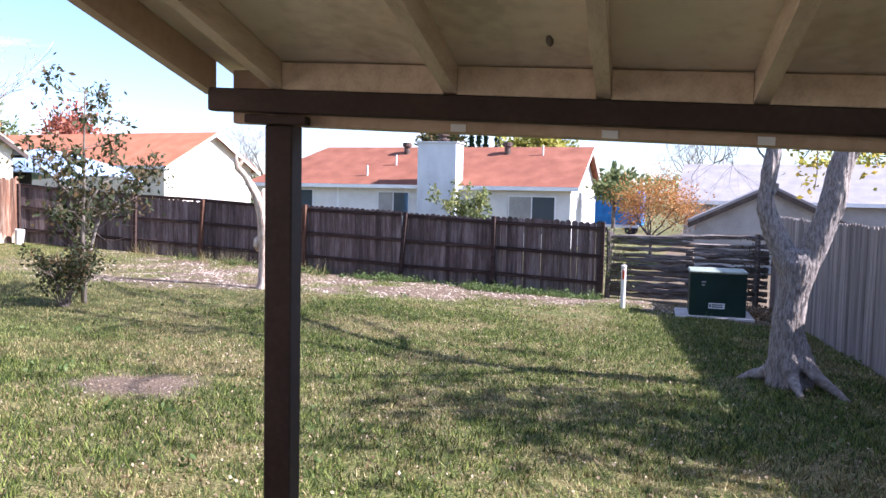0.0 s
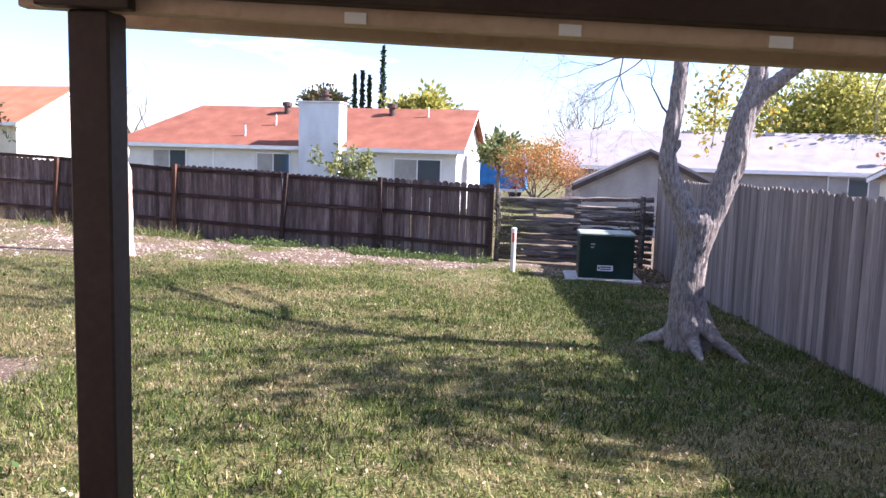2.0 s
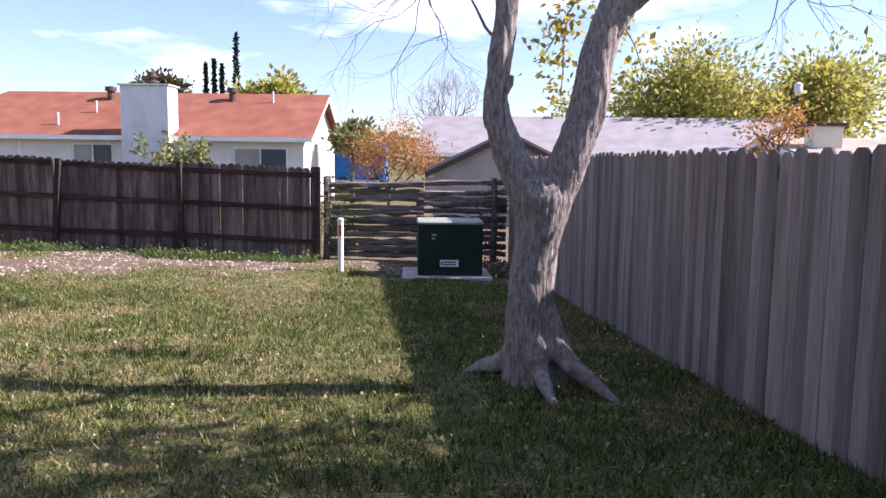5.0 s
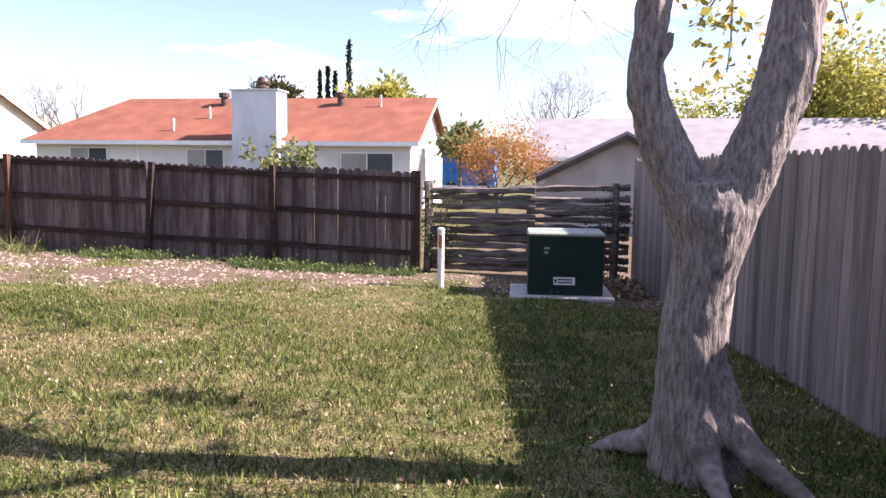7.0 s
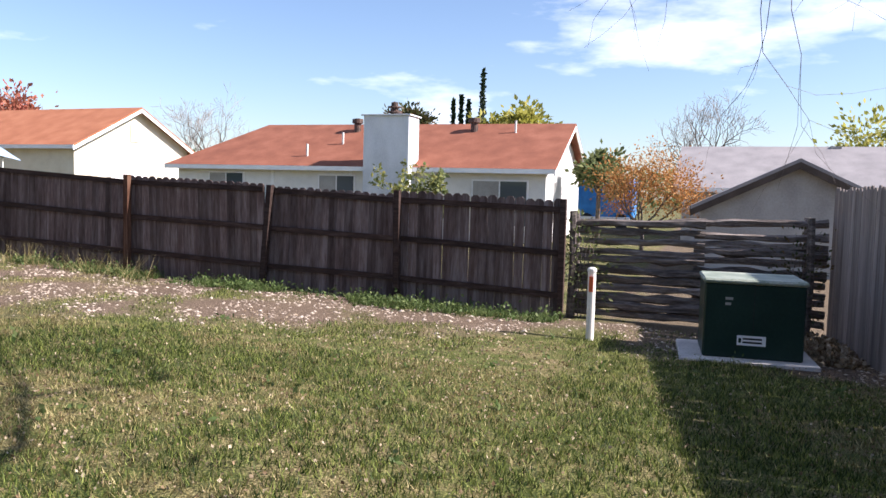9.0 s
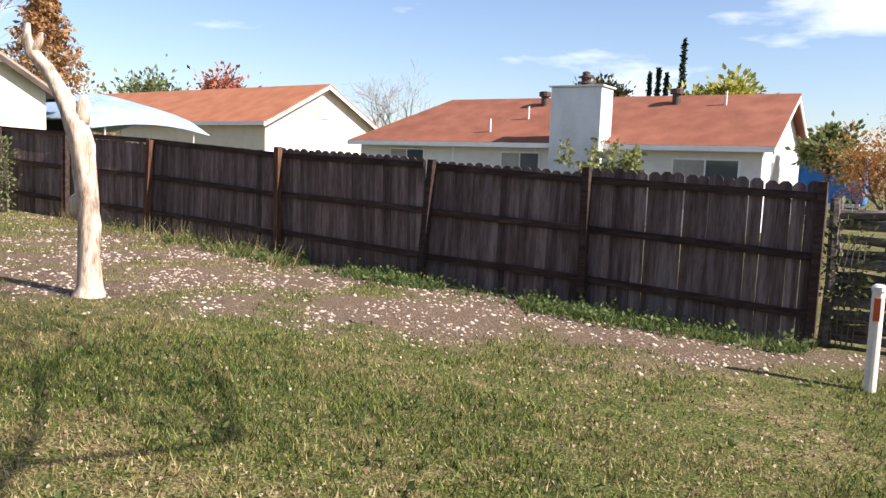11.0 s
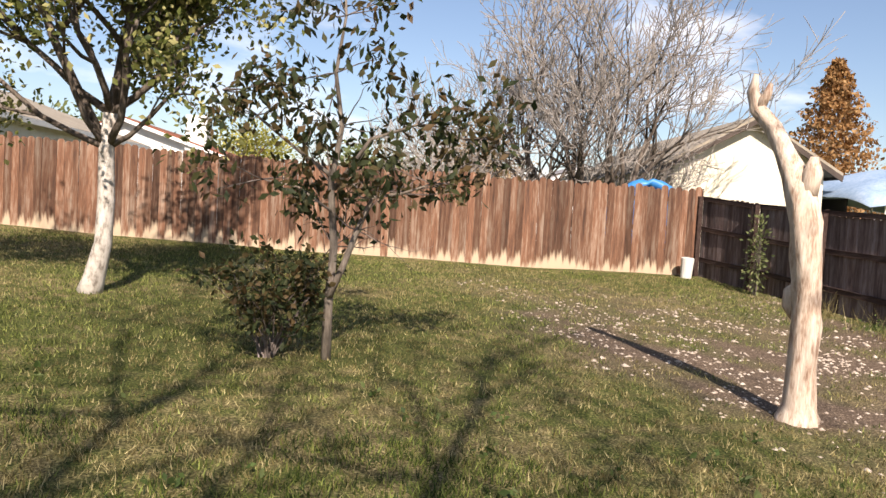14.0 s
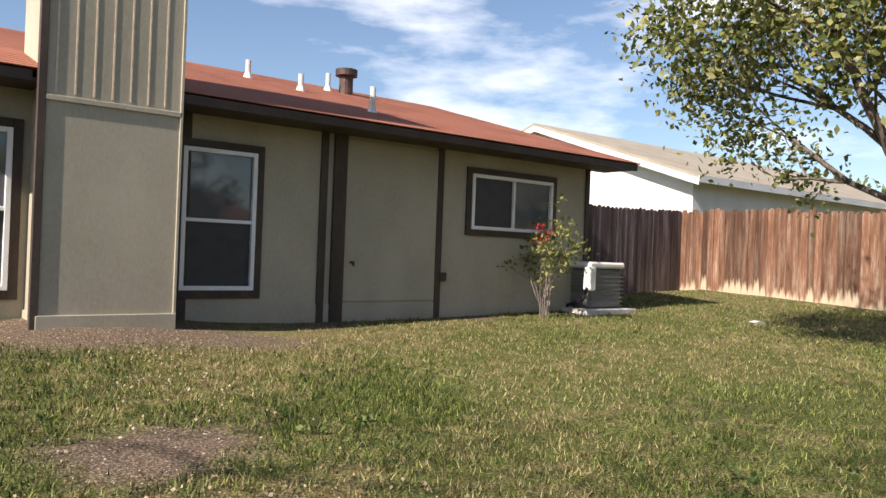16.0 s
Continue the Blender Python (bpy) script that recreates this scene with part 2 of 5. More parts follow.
    olive_leaf=leaf_mat("olive_green_crown_leaves", (0.05, 0.075, 0.02), (0.17, 0.19, 0.05), (0.46, 0.42, 0.18)),
    dark_leaf=leaf_mat("dark_green_brown_leaves", (0.03, 0.045, 0.018), (0.06, 0.07, 0.025), (0.13, 0.08, 0.035)),
    yellow_leaf=leaf_mat("yellow_leaves", (0.3, 0.24, 0.04), (0.45, 0.33, 0.05), (0.3, 0.33, 0.06), 0.5),
    orange_leaf=leaf_mat("orange_leaves", (0.3, 0.13, 0.04), (0.45, 0.2, 0.06), (0.5, 0.3, 0.1)),
    red_leaf=leaf_mat("red_brown_leaves", (0.28, 0.08, 0.05), (0.38, 0.12, 0.08), (0.42, 0.2, 0.12)),
    lime_leaf=leaf_mat("yellow_green_leaves", (0.2, 0.21, 0.04), (0.36, 0.35, 0.07), (0.5, 0.45, 0.14), 0.45),
    far_leaf=leaf_mat("dull_green_leaves", (0.09, 0.12, 0.045), (0.15, 0.18, 0.07), (0.24, 0.26, 0.11)),
    weed=leaf_mat("fresh_green_weeds", (0.05, 0.085, 0.022), (0.09, 0.14, 0.04), (0.18, 0.22, 0.08)),
    cypress=leaf_mat("cypress_leaves", (0.012, 0.025, 0.012), (0.02, 0.04, 0.018), (0.04, 0.06, 0.03), 0.1),
    rust_leaf=leaf_mat("rusty_conifer_leaves", (0.2, 0.11, 0.045), (0.34, 0.18, 0.07), (0.46, 0.29, 0.13)),
    rose=leaf_mat("red_petals", (0.5, 0.02, 0.03), (0.6, 0.04, 0.05), (0.5, 0.05, 0.08)),
    litter=leaf_mat("fallen_leaves", (0.13, 0.08, 0.04), (0.27, 0.195, 0.115), (0.5, 0.41, 0.29), 0.2),
    twig=mat("twig_bark", (0.1, 0.08, 0.07), (0.17, 0.14, 0.12), (0.24, 0.2, 0.18), 0.9, 5, (1, 1, 1), 0.1, 22),
)
glass = bpy.data.materials.new("window_glass")
glass.use_nodes = True
gp = glass.node_tree.nodes["Principled BSDF"]
# blue-grey base lifted to stand in for part of the pale reflection
gp.inputs["Base Color"].default_value = (0.07, 0.09, 0.1, 1)
gp.inputs["Roughness"].default_value = 0.05
gp.inputs["Specular IOR Level"].default_value = 0.9
M["glass"] = glass
M["screen"] = mat("insect_screen", (0.035, 0.037, 0.04), (0.05, 0.052, 0.055), rough=0.35, bump=0.05)


# ---- mesh helpers ----
def part(name, bm, material, parent=None, label="", smooth=False):
    me = bpy.data.meshes.new(name)
    bm.to_mesh(me)
    bm.free()
    me.materials.append(M[material] if isinstance(material, str) else material)
    if smooth:
        me.shade_smooth()
    ob = new(name, me)
    if parent:
        ob.parent = parent
    return tagged(ob, label)


def thing(name, at, label, category, group="", rz=0.0, kind=""):
    ob = new(name)
    ob.empty_display_size = 0.1
    ob.matrix_world = pose(*at, 0, 0, rz)
    return tagged(ob, label, category, group, kind)


def box(bm, x0, y0, z0, x1, y1, z1, bevel=0.0):
    """A box between two corners, with its edges bevelled."""
    r = bmesh.ops.create_cube(bm, size=1.0)
    vs = r["verts"]
    for v in vs:
        v.co = Vector(((x0 + x1) / 2 + v.co.x * (x1 - x0), (y0 + y1) / 2 + v.co.y * (y1 - y0), (z0 + z1) / 2 + v.co.z * (z1 - z0)))
    if bevel:
        es = list({e for v in vs for e in v.link_edges})
        bmesh.ops.bevel(bm, geom=es, offset=bevel, segments=1, affect="EDGES")
    return bm


def boxed(*a, bevel=0.004):
    return box(bmesh.new(), *a, bevel=bevel)


def tube(bm, pts, radii, sides=8, wobble=0.0, seed=0):
    """A closed tube along points."""
    rnd = random.Random(seed)
    rings = []
    pts = [Vector(p) for p in pts]
    for i, p in enumerate(pts):
        d = (pts[min(i + 1, len(pts) - 1)] - pts[max(i - 1, 0)]).normalized()
        a = d.cross(Vector((0.3, 1, 0.1))).normalized()
        b = d.cross(a)
        ring = []
        for k in range(sides):
            t = 2 * math.pi * k / sides
            r = radii[i] * (1 + wobble * (rnd.random() - 0.5))
            ring.append(bm.verts.new(p + a * math.cos(t) * r + b * math.sin(t) * r))
        rings.append(ring)
    for u, v in zip(rings, rings[1:]):
        for k in range(sides):
            bm.faces.new((u[k], u[(k + 1) % sides], v[(k + 1) % sides], v[k]))
    bm.faces.new(rings[0][::-1])
    bm.faces.new(rings[-1])
    return bm


def prism(bm, outline, y0, y1):
    """The outline [(x, z), ...] drawn out from y0 to y1."""
    a = [bm.verts.new((x, y0, z)) for x, z in outline]
    b = [bm.verts.new((x, y1, z)) for x, z in outline]
    n = len(a)
    bm.faces.new(a)
    bm.faces.new(b[::-1])
    for k in range(n):
        bm.faces.new((a[k], b[k], b[(k + 1) % n], a[(k + 1) % n]))
    bmesh.ops.recalc_face_normals(bm, faces=bm.faces)
    return bm


def from_arrays(name, verts, faces, material, parent=None, label=""):
    """A mesh from numpy arrays: all faces have the same number of corners."""
    me = bpy.data.meshes.new(name)
    k = faces.shape[1]
    me.vertices.add(len(verts))
    me.vertices.foreach_set("co", verts.astype(np.float32).ravel())
    me.loops.add(faces.size)
    me.loops.foreach_set("vertex_index", faces.astype(np.int32).ravel())
    me.polygons.add(len(faces))
    me.polygons.foreach_set("loop_start", np.arange(0, faces.size, k, dtype=np.int32))
    me.update(calc_edges=True)
    me.validate()
    me.materials.append(M[material])
    ob = new(name, me)
    if parent:
        ob.parent = parent
    return tagged(ob, label)


def leaves(name, centres, size, material, parent=None, label="", seed=0, droop=0.0, long=1.7):
    """A leaf of two halves folded on its midrib at each centre."""
    g = np.random.default_rng(seed)
    n = len(centres)
    d = g.normal(size=(n, 3))
    d[:, 2] -= droop
    d /= np.linalg.norm(d, axis=1)[:, None]
    s = np.cross(d, g.normal(size=(n, 3)))
    s /= np.linalg.norm(s, axis=1)[:, None]
    up = np.cross(d, s)
    r = size * g.uniform(0.6, 1.3, (n, 1))
    c = np.asarray(centres)
    tip, mid = c + d * r * long, c + d * r * long * 0.5
    v = np.stack([c, mid + s * r * 0.5 + up * r * 0.15, tip, mid - s * r * 0.5 + up * r * 0.15], 1).reshape(-1, 3)
    i = np.arange(n)[:, None] * 4
    f = np.concatenate([i + [0, 1, 2], i + [0, 2, 3]], 1).reshape(-1, 3)
    return from_arrays(name, v, f, material, parent, label)


def grow(start, way, length, radius, depth, seed, spread=38, up=0.15, kids=3, bend=0.22, shrink=0.68, seg=4):
    """Limbs of a tree as (points, radii, depth), and the tips of the last ones."""
    rnd = random.Random(seed)
    limbs, tips = [], []

    def limb(p, d, ln, r, k):
        pts, rad = [Vector(p)], [r]
        d = Vector(d).normalized()
        for i in range(seg):
            d = (d + Vector((rnd.uniform(-bend, bend), rnd.uniform(-bend, bend), rnd.uniform(-bend, bend) + up * 0.5))).normalized()
            pts.append(pts[-1] + d * ln / seg)
            rad.append(r * (1 - 0.5 * (i + 1) / seg))
        limbs.append((pts, rad, k))
        if k == 0:
            tips.extend(pts[1:])
            return
        for j in range(kids + (1 if rnd.random() < 0.4 else 0)):
            at = rnd.choice(range(max(1, seg // 2), seg + 1)) if j else seg
            a = d.cross(Vector((rnd.uniform(-1, 1), rnd.uniform(-1, 1), rnd.uniform(-1, 1)))).normalized()
            ang = radians(rnd.uniform(0.4, 1.2) * spread)
            nd = d * math.cos(ang) + a * math.sin(ang)
            limb(pts[at], nd + Vector((0, 0, up)), ln * shrink * rnd.uniform(0.75, 1.2), rad[at] * 0.72, k - 1)

    limb(start, way, length, radius, depth)
    return limbs, tips


def limb_mesh(limbs, thick, sides=7):
    bm = bmesh.new()
    for n, (pts, rad, k) in enumerate(limbs):
        if thick(k):
            tube(bm, pts, rad, sides if rad[0] > 0.02 else 4 if rad[0] > 0.006 else 3, 0.1, n)
    return bm


def around(tips, per, spread, seed):
    g = np.random.default_rng(seed)
    t = np.repeat(np.array([tuple(p) for p in tips]), per, 0)
    return t + g.normal(size=t.shape) * spread


# ---- ground ----
CO = (0.57224, 0.00153, -0.06481, 0.00115, 0.00152, -0.00159)


def height(x, y):
    """The yard falls gently from the house to the fence; beyond the yard it runs out level."""
    u, v = min(max(x, -19.5), 2.5), min(max(y, -4.0), 14.5)
    h = CO[0] + CO[1] * u + CO[2] * v + CO[3] * u * u + CO[4] * v * v + CO[5] * u * v
    far = math.hypot(x - u, y - v)
    h = h * max(0.0, 1 - far / 14) - (0.12 if far > 14 else 0.12 * far / 14)
    h += 0.09 * math.exp(-((x - 0.42) ** 2 + (y - 4.75) ** 2) / 0.35)
    h += 0.2 * math.exp(-((x + 5.6) / 1.6) ** 2 - ((y + 2.2) / 1.1) ** 2)
    if far == 0:
        h += 0.03 * noise.noise(Vector((x * 0.5, y * 0.5, 0))) + 0.012 * noise.noise(Vector((x * 2, y * 2, 3)))
    return h


def bare(x, y):
    """1 where the soil is bare and stony, 0 on the lawn."""
    w = 0.7 * noise.noise(Vector((x * 0.6, y * 0.6, 7))) + 0.45 * noise.noise(Vector((x * 2, y * 2, 9)))
    edge = 11.6 + (x + 2.2) * 0.43 if x > -13 else 7.2
    m = min(max((y - edge + w) * 1.1, 0), 1)
    m *= min(max(0.95 + 1.5 * noise.noise(Vector((x * 1.1, y * 1.1, 17))), 0.1), 1) * min(max((x + 17.0) / 5 + w, 0), 1) * (min(max((14.3 - y - 0.35) / 0.5 + w, 0.15), 1) if x < -2 else 1)
    if x > -1.7:
        m = min(max((y - 11.2 + w) * 1.2, 0), 0.85)
    for px, py, pr in ((-5.4, 1.4, 0.7), (-6.9, -1.4, 0.5), (-8.4, -2.3, 0.45), (-10.5, -2.4, 0.45), (-5.8, -1.9, 0.8), (-4.4, -1.9, 0.7), (1.2, 11.5, 0.8)):
        d = math.hypot((x - px) * (0.75 if py == 1.4 else 0.5), y - py)
        m = max(m, min(max((pr - d) * 3.2 + w * 1.3, 0), 1))
    return m


def terrain():
    xs = [-2500, -900, -300, -120, -60, -40, -32, -26, -22]
    xs += [-19.6 + 0.2 * i for i in range(113)] + [4, 6, 9, 13, 20, 32, 60, 120, 300, 900, 2500]
    ys = [-2500, -900, -300, -120, -60, -34, -20, -12, -8]
    ys += [-5.2 + 0.2 * i for i in range(101)] + [16, 18, 21, 25, 30, 38, 50, 70, 110, 300, 900, 2500]
    v = np.array([(x, y, height(x, y)) for y in ys for x in xs])
    nx = len(xs)
    i = np.array([[r * nx + c, r * nx + c + 1, (r + 1) * nx + c + 1, (r + 1) * nx + c] for r in range(len(ys) - 1) for c in range(nx - 1)])
    ob = from_arrays("ground", v, i, "ground", label="patchy green and straw-coloured lawn with bare stony soil by the fence")
    at = ob.data.attributes.new("bare", "FLOAT", "POINT")
    at.data.foreach_set("value", [bare(p[0], p[1]) for p in v])
    ob.data.shade_smooth()
    return tagged(ob, category="lawn", kind="structure")


def ground_material():
    m = bpy.data.materials.new("lawn_and_soil")
    m.use_nodes = True
    n, l = m.node_tree.nodes, m.node_tree.links
    p = n["Principled BSDF"]
    tc = n.new("ShaderNodeTexCoord")

    def tex(scale, detail=5):
        t = n.new("ShaderNodeTexNoise")
        t.inputs["Scale"].default_value, t.inputs["Detail"].default_value = scale, detail
        l.new(tc.outputs["Object"], t.inputs["Vector"])
        return t.outputs["Fac"]

    def ramp(fac, *stops):
        r = n.new("ShaderNodeValToRGB")
        e = r.color_ramp.elements
        e[0].position, e[0].color = stops[0][0], (*stops[0][1], 1)
        e[1].position, e[1].color = stops[-1][0], (*stops[-1][1], 1)
        for s, c in stops[1:-1]:
            e.new(s).color = (*c, 1)
        l.new(fac, r.inputs["Fac"])
        return r.outputs["Color"]

    def mix(fac, a, b):
        x = n.new("ShaderNodeMix")
        x.data_type = "RGBA"
        l.new(fac, x.inputs[0])
        l.new(a, x.inputs[6])
        l.new(b, x.inputs[7])
        return x.outputs[2]

    broad, mid, fine = tex(0.55), tex(5.0), tex(55.0, 3)
    green = ramp(fine, (0.3, (0.018, 0.026, 0.007)), (0.5, (0.062, 0.076, 0.018)), (0.7, (0.2, 0.2, 0.065)))
    straw = ramp(fine, (0.3, (0.035, 0.03, 0.013)), (0.5, (0.14, 0.115, 0.05)), (0.7, (0.36, 0.3, 0.15)))
    soil = ramp(fine, (0.3, (0.05, 0.034, 0.024)), (0.55, (0.135, 0.097, 0.068)), (0.72, (0.34, 0.265, 0.19)))
    blend = n.new("ShaderNodeMath")
    blend.operation = "ADD"
    l.new(broad, blend.inputs[0])
    l.new(mid, blend.inputs[1])
    sel = ramp(blend.outputs[0], (0.75, (0, 0, 0)), (1.0, (1, 1, 1)))
    r2 = n.new("ShaderNodeMath")
    r2.operation = "MULTIPLY"
    r2.inputs[1].default_value = 0.5
    lawn = mix(ramp(r2.outputs[0], (0.46, (0, 0, 0)), (0.6, (1, 1, 1))), green, straw)
    l.new(blend.outputs[0], r2.inputs[0])
    at = n.new("ShaderNodeAttribute")
    at.attribute_name = "bare"
    col = mix(at.outputs["Fac"], lawn, soil)
    l.new(col, p.inputs["Base Color"])
    p.inputs["Roughness"].default_value = 0.95
    p.inputs["Specular IOR Level"].default_value = 0.15
    bp = n.new("ShaderNodeBump")
    bp.inputs["Strength"].default_value, bp.inputs["Distance"].default_value = 0.6, 0.03
    l.new(fine, bp.inputs["Height"])
    l.new(bp.outputs["Normal"], p.inputs["Normal"])
    return m


M["ground"] = ground_material()
terrain()


# ---- fences ----
def picket_mesh(name, w, h, material, thick=0.016):
    c = w * 0.28
    bm = prism(bmesh.new(), [(-w / 2, 0), (w / 2, 0), (w / 2, h - c), (w / 2 - c, h), (-w / 2 + c, h), (-w / 2, h - c)], -thick / 2, thick / 2)
    me = bpy.data.meshes.new(name)
    bm.to_mesh(me)
    bm.free()
    me.materials.append(M[material])
    return me


PICKETS = []


def fence_panel(a, b, tall, side, label, group, wood, rail_wood, post_wood=None, lean=0.0, pitch=0.142, width=0.1415, rails=(0.3, 0.95, 1.62), tops=0.0, missing=(), gap=0.06, post_tall=None, post_lean=0.0, level=None):
    """A panel from a to b on the ground. side: +1 when the rails stand on its left as one walks from a to b. The pickets come last in the file."""
    ax, ay, bx, by = *a, *b
    ln, rz = math.hypot(bx - ax, by - ay), math.degrees(math.atan2(by - ay, bx - ax))
    za, zb = height(ax, ay), height(bx, by)
    p = thing("picket_fence", (ax, ay, za), label, "fence", group, rz)
    slope = (zb - za) / ln
    for k, z in enumerate(rails):
        bm = box(bmesh.new(), 0.0, side * 0.009, z - 0.042, ln, side * 0.047, z + 0.042, bevel=0.004)
        for v in bm.verts:
            v.co.z += v.co.x * slope + 0.02 * math.sin(v.co.x * 1.3 + k + ax)
            v.co.y += v.co.z * lean
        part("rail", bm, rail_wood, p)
    if post_wood:
        pt = post_tall or tall - 0.03
        bm = box(bmesh.new(), -0.045, side * 0.048, -0.1, 0.045, side * 0.138, pt, bevel=0.005)
        for v in bm.verts:
            v.co.y += v.co.z * lean
            v.co.x += v.co.z * post_lean
        part("post", bm, post_wood, p, "red-brown square post")
    PICKETS.append((p, ln, slope, tall if level is None else (level - za, slope), wood, lean, pitch, width, tops, missing, gap, rz))
    return p


DARK = "dark brown-stained picket fence panel with rails, leaning a little"
posts = [(-18.85, 12.45), (-17.2, 12.85), (-15.5, 13.2), (-13.58, 13.56), (-10.4, 13.6), (-7.68, 13.64), (-5.27, 13.64), (-2.72, 13.62)]
for i, (a, b) in enumerate(zip(posts, posts[1:])):
    lean = (0.0, 0.02, 0.0, 0.03, -0.03, 0.05, 0.02)[i]
    # the sunlit posts get a redder, lighter colour than the other posts
    fence_panel(a, b, (1.68, 1.64, 1.6, 1.66, 1.74, 1.72, 1.78)[i], -1, DARK, "back fence", "dark_wood", "dark_rail", "post_red" if i in (3, 4) else "dark_rail", lean=lean, rails=(0.36, 0.98, 1.6), tops=0.014, gap=0.05 if i == 6 else 0.008, post_lean=(0, 0, 0.02, 0.03, 0.03, 0.05, -0.02)[i])
end = thing("fence_post", (-2.70, 13.66, height(-2.7, 13.6)), "dark red-brown end post of the picket fence", "fence post", "back fence")
part("post", boxed(-0.045, -0.11, -0.1, 0.045, -0.02, 1.76), "dark_rail", end)

GREY = "weathered grey cedar picket fence panel with dog-eared tops"
rf = [(0.95, 14.2), (1.14, 11.75), (1.35, 9.3), (1.55, 6.85), (1.74, 4.4), (1.95, 1.95), (2.15, -0.5), (2.36, -2.95), (2.56, -5.4)]
for i, (a, b) in enumerate(zip(rf, rf[1:])):
    fence_panel(a, b, 1.85, 1, GREY, "side fence of grey pickets", "grey_wood", "dark_rail", "dark_rail", rails=(0.35, 0.95, 1.55), tops=0.02, gap=0.05, level=2.06 - 0.02 * (i > 3), post_tall=1.6)

ORANGE = "sun-reddened cedar picket fence panel with bleached feet"
lf = [(-18.85, 12.4), (-18.85, 10.0), (-18.85, 7.55), (-18.85, 5.1), (-18.85, 2.65), (-18.85, 0.2), (-18.85, -2.25), (-18.85, -4.6)]
for i, (a, b) in enumerate(zip(lf, lf[1:])):
    fence_panel(a, b, 1.84, -1, ORANGE, "side fence of reddened pickets", "orange_wood", "dark_rail", "dark_rail", rails=(0.35, 0.95, 1.55), tops=0.05, gap=0.025)
GATE = "dark brown fence panel beside the house, in shade"
for a, b in (((-18.85, -4.6), (-16.9, -4.5)), ((-16.9, -4.5), (-15.2, -4.4)), ((-15.2, -4.4), (-13.45, -4.3))):
    fence_panel(a, b, 1.84, -1, GATE, "short fence beside the house", "dark_wood", "dark_rail", "dark_rail", rails=(0.35, 0.95, 1.55), tops=0.02, gap=0.03)


def split_fence():
    """Irregular split logs stacked between the picket fence and the grey fence."""
    f = thing("split_rail_fence", (-2.62, 14.0, 0.0), "stacked split-rail fence of rough grey weathered logs", "fence")
    rnd = random.Random(5)
    z = 0.1
    for k in range(11):
        for j, (x0, x1) in enumerate(((0.0, 1.9), (1.75, 3.5))):
            zz = z + rnd.uniform(-0.03, 0.03) + (0.03 if j else 0)
            y = rnd.uniform(-0.06, 0.06) + (0.1 if j else 0)
            n = 7
            pts = [(x0 + (x1 - x0) * i / n, y + rnd.uniform(-0.015, 0.015), zz + rnd.uniform(-0.015, 0.015) + (0.05 * i / n if k == 10 else 0)) for i in range(n + 1)]
            r = rnd.uniform(0.052, 0.075)
            bm = tube(bmesh.new(), pts, [r * rnd.uniform(0.75, 1.15) for _ in pts], 6, 0.5, k * 7 + j)
            part("log", bm, "log", f)
        z += 0.136
    for x in (0.02, 3.25):
        for y in (-0.14, 0.22):
            part("post", tube(bmesh.new(), [(x, y, -0.1), (x + 0.02, y, 0.8), (x, y, 1.62)], [0.06, 0.055, 0.05], 7, 0.25, int(x * 9)), "log", f)
    return f


split_fence()


# ---- the house ----
WY = -2.57


def window(name, parent, x0, x1, z0, z1, y, rail_z=None, bar_x=None, label=""):
    """A white vinyl window in a dark wooden surround, facing +y."""
    w = new(name)
    w.parent = parent
    w.location = (0, y, 0)
    tagged(w, label)
    for n, (a, c, b, d) in {"left": (x0 - 0.09, z0 - 0.09, x0, z1 + 0.09), "right": (x1, z0 - 0.09, x1 + 0.09, z1 + 0.09), "bottom": (x0, z0 - 0.09, x1, z0), "top": (x0, z1, x1, z1 + 0.09)}.items():
        part("surround", boxed(a, 0.0, c, b, 0.035, d), "trim", w, "dark brown surround")
    t = 0.05
    for a, c, b, d in ((x0, z0, x0 + t, z1), (x1 - t, z0, x1, z1), (x0 + t, z0, x1 - t, z0 + t), (x0 + t, z1 - t, x1 - t, z1)):
        part("window_frame", boxed(a, -0.03, c, b, 0.05, d), "vinyl", w, "white vinyl frame")
    panes = []
    if rail_z:
        part("sash_rail", boxed(x0 + t, -0.02, rail_z - 0.02, x1 - t, 0.04, rail_z + 0.02), "vinyl", w)
        panes = [(x0 + t, z0 + t, x1 - t, rail_z - 0.02, "screen"), (x0 + t, rail_z + 0.02, x1 - t, z1 - t, "glass")]
    if bar_x:
        part("sash_bar", boxed(bar_x - 0.02, -0.02, z0 + t, bar_x + 0.02, 0.04, z1 - t), "vinyl", w)
        panes = [(x0 + t, z0 + t, bar_x - 0.02, z1 - t, "glass"), (bar_x + 0.02, z0 + t, x1 - t, z1 - t, "screen")]
    for a, c, b, d, m in panes:
        part("pane", boxed(a, -0.012, c, b, 0.0, d, bevel=0), m, w)
    return w


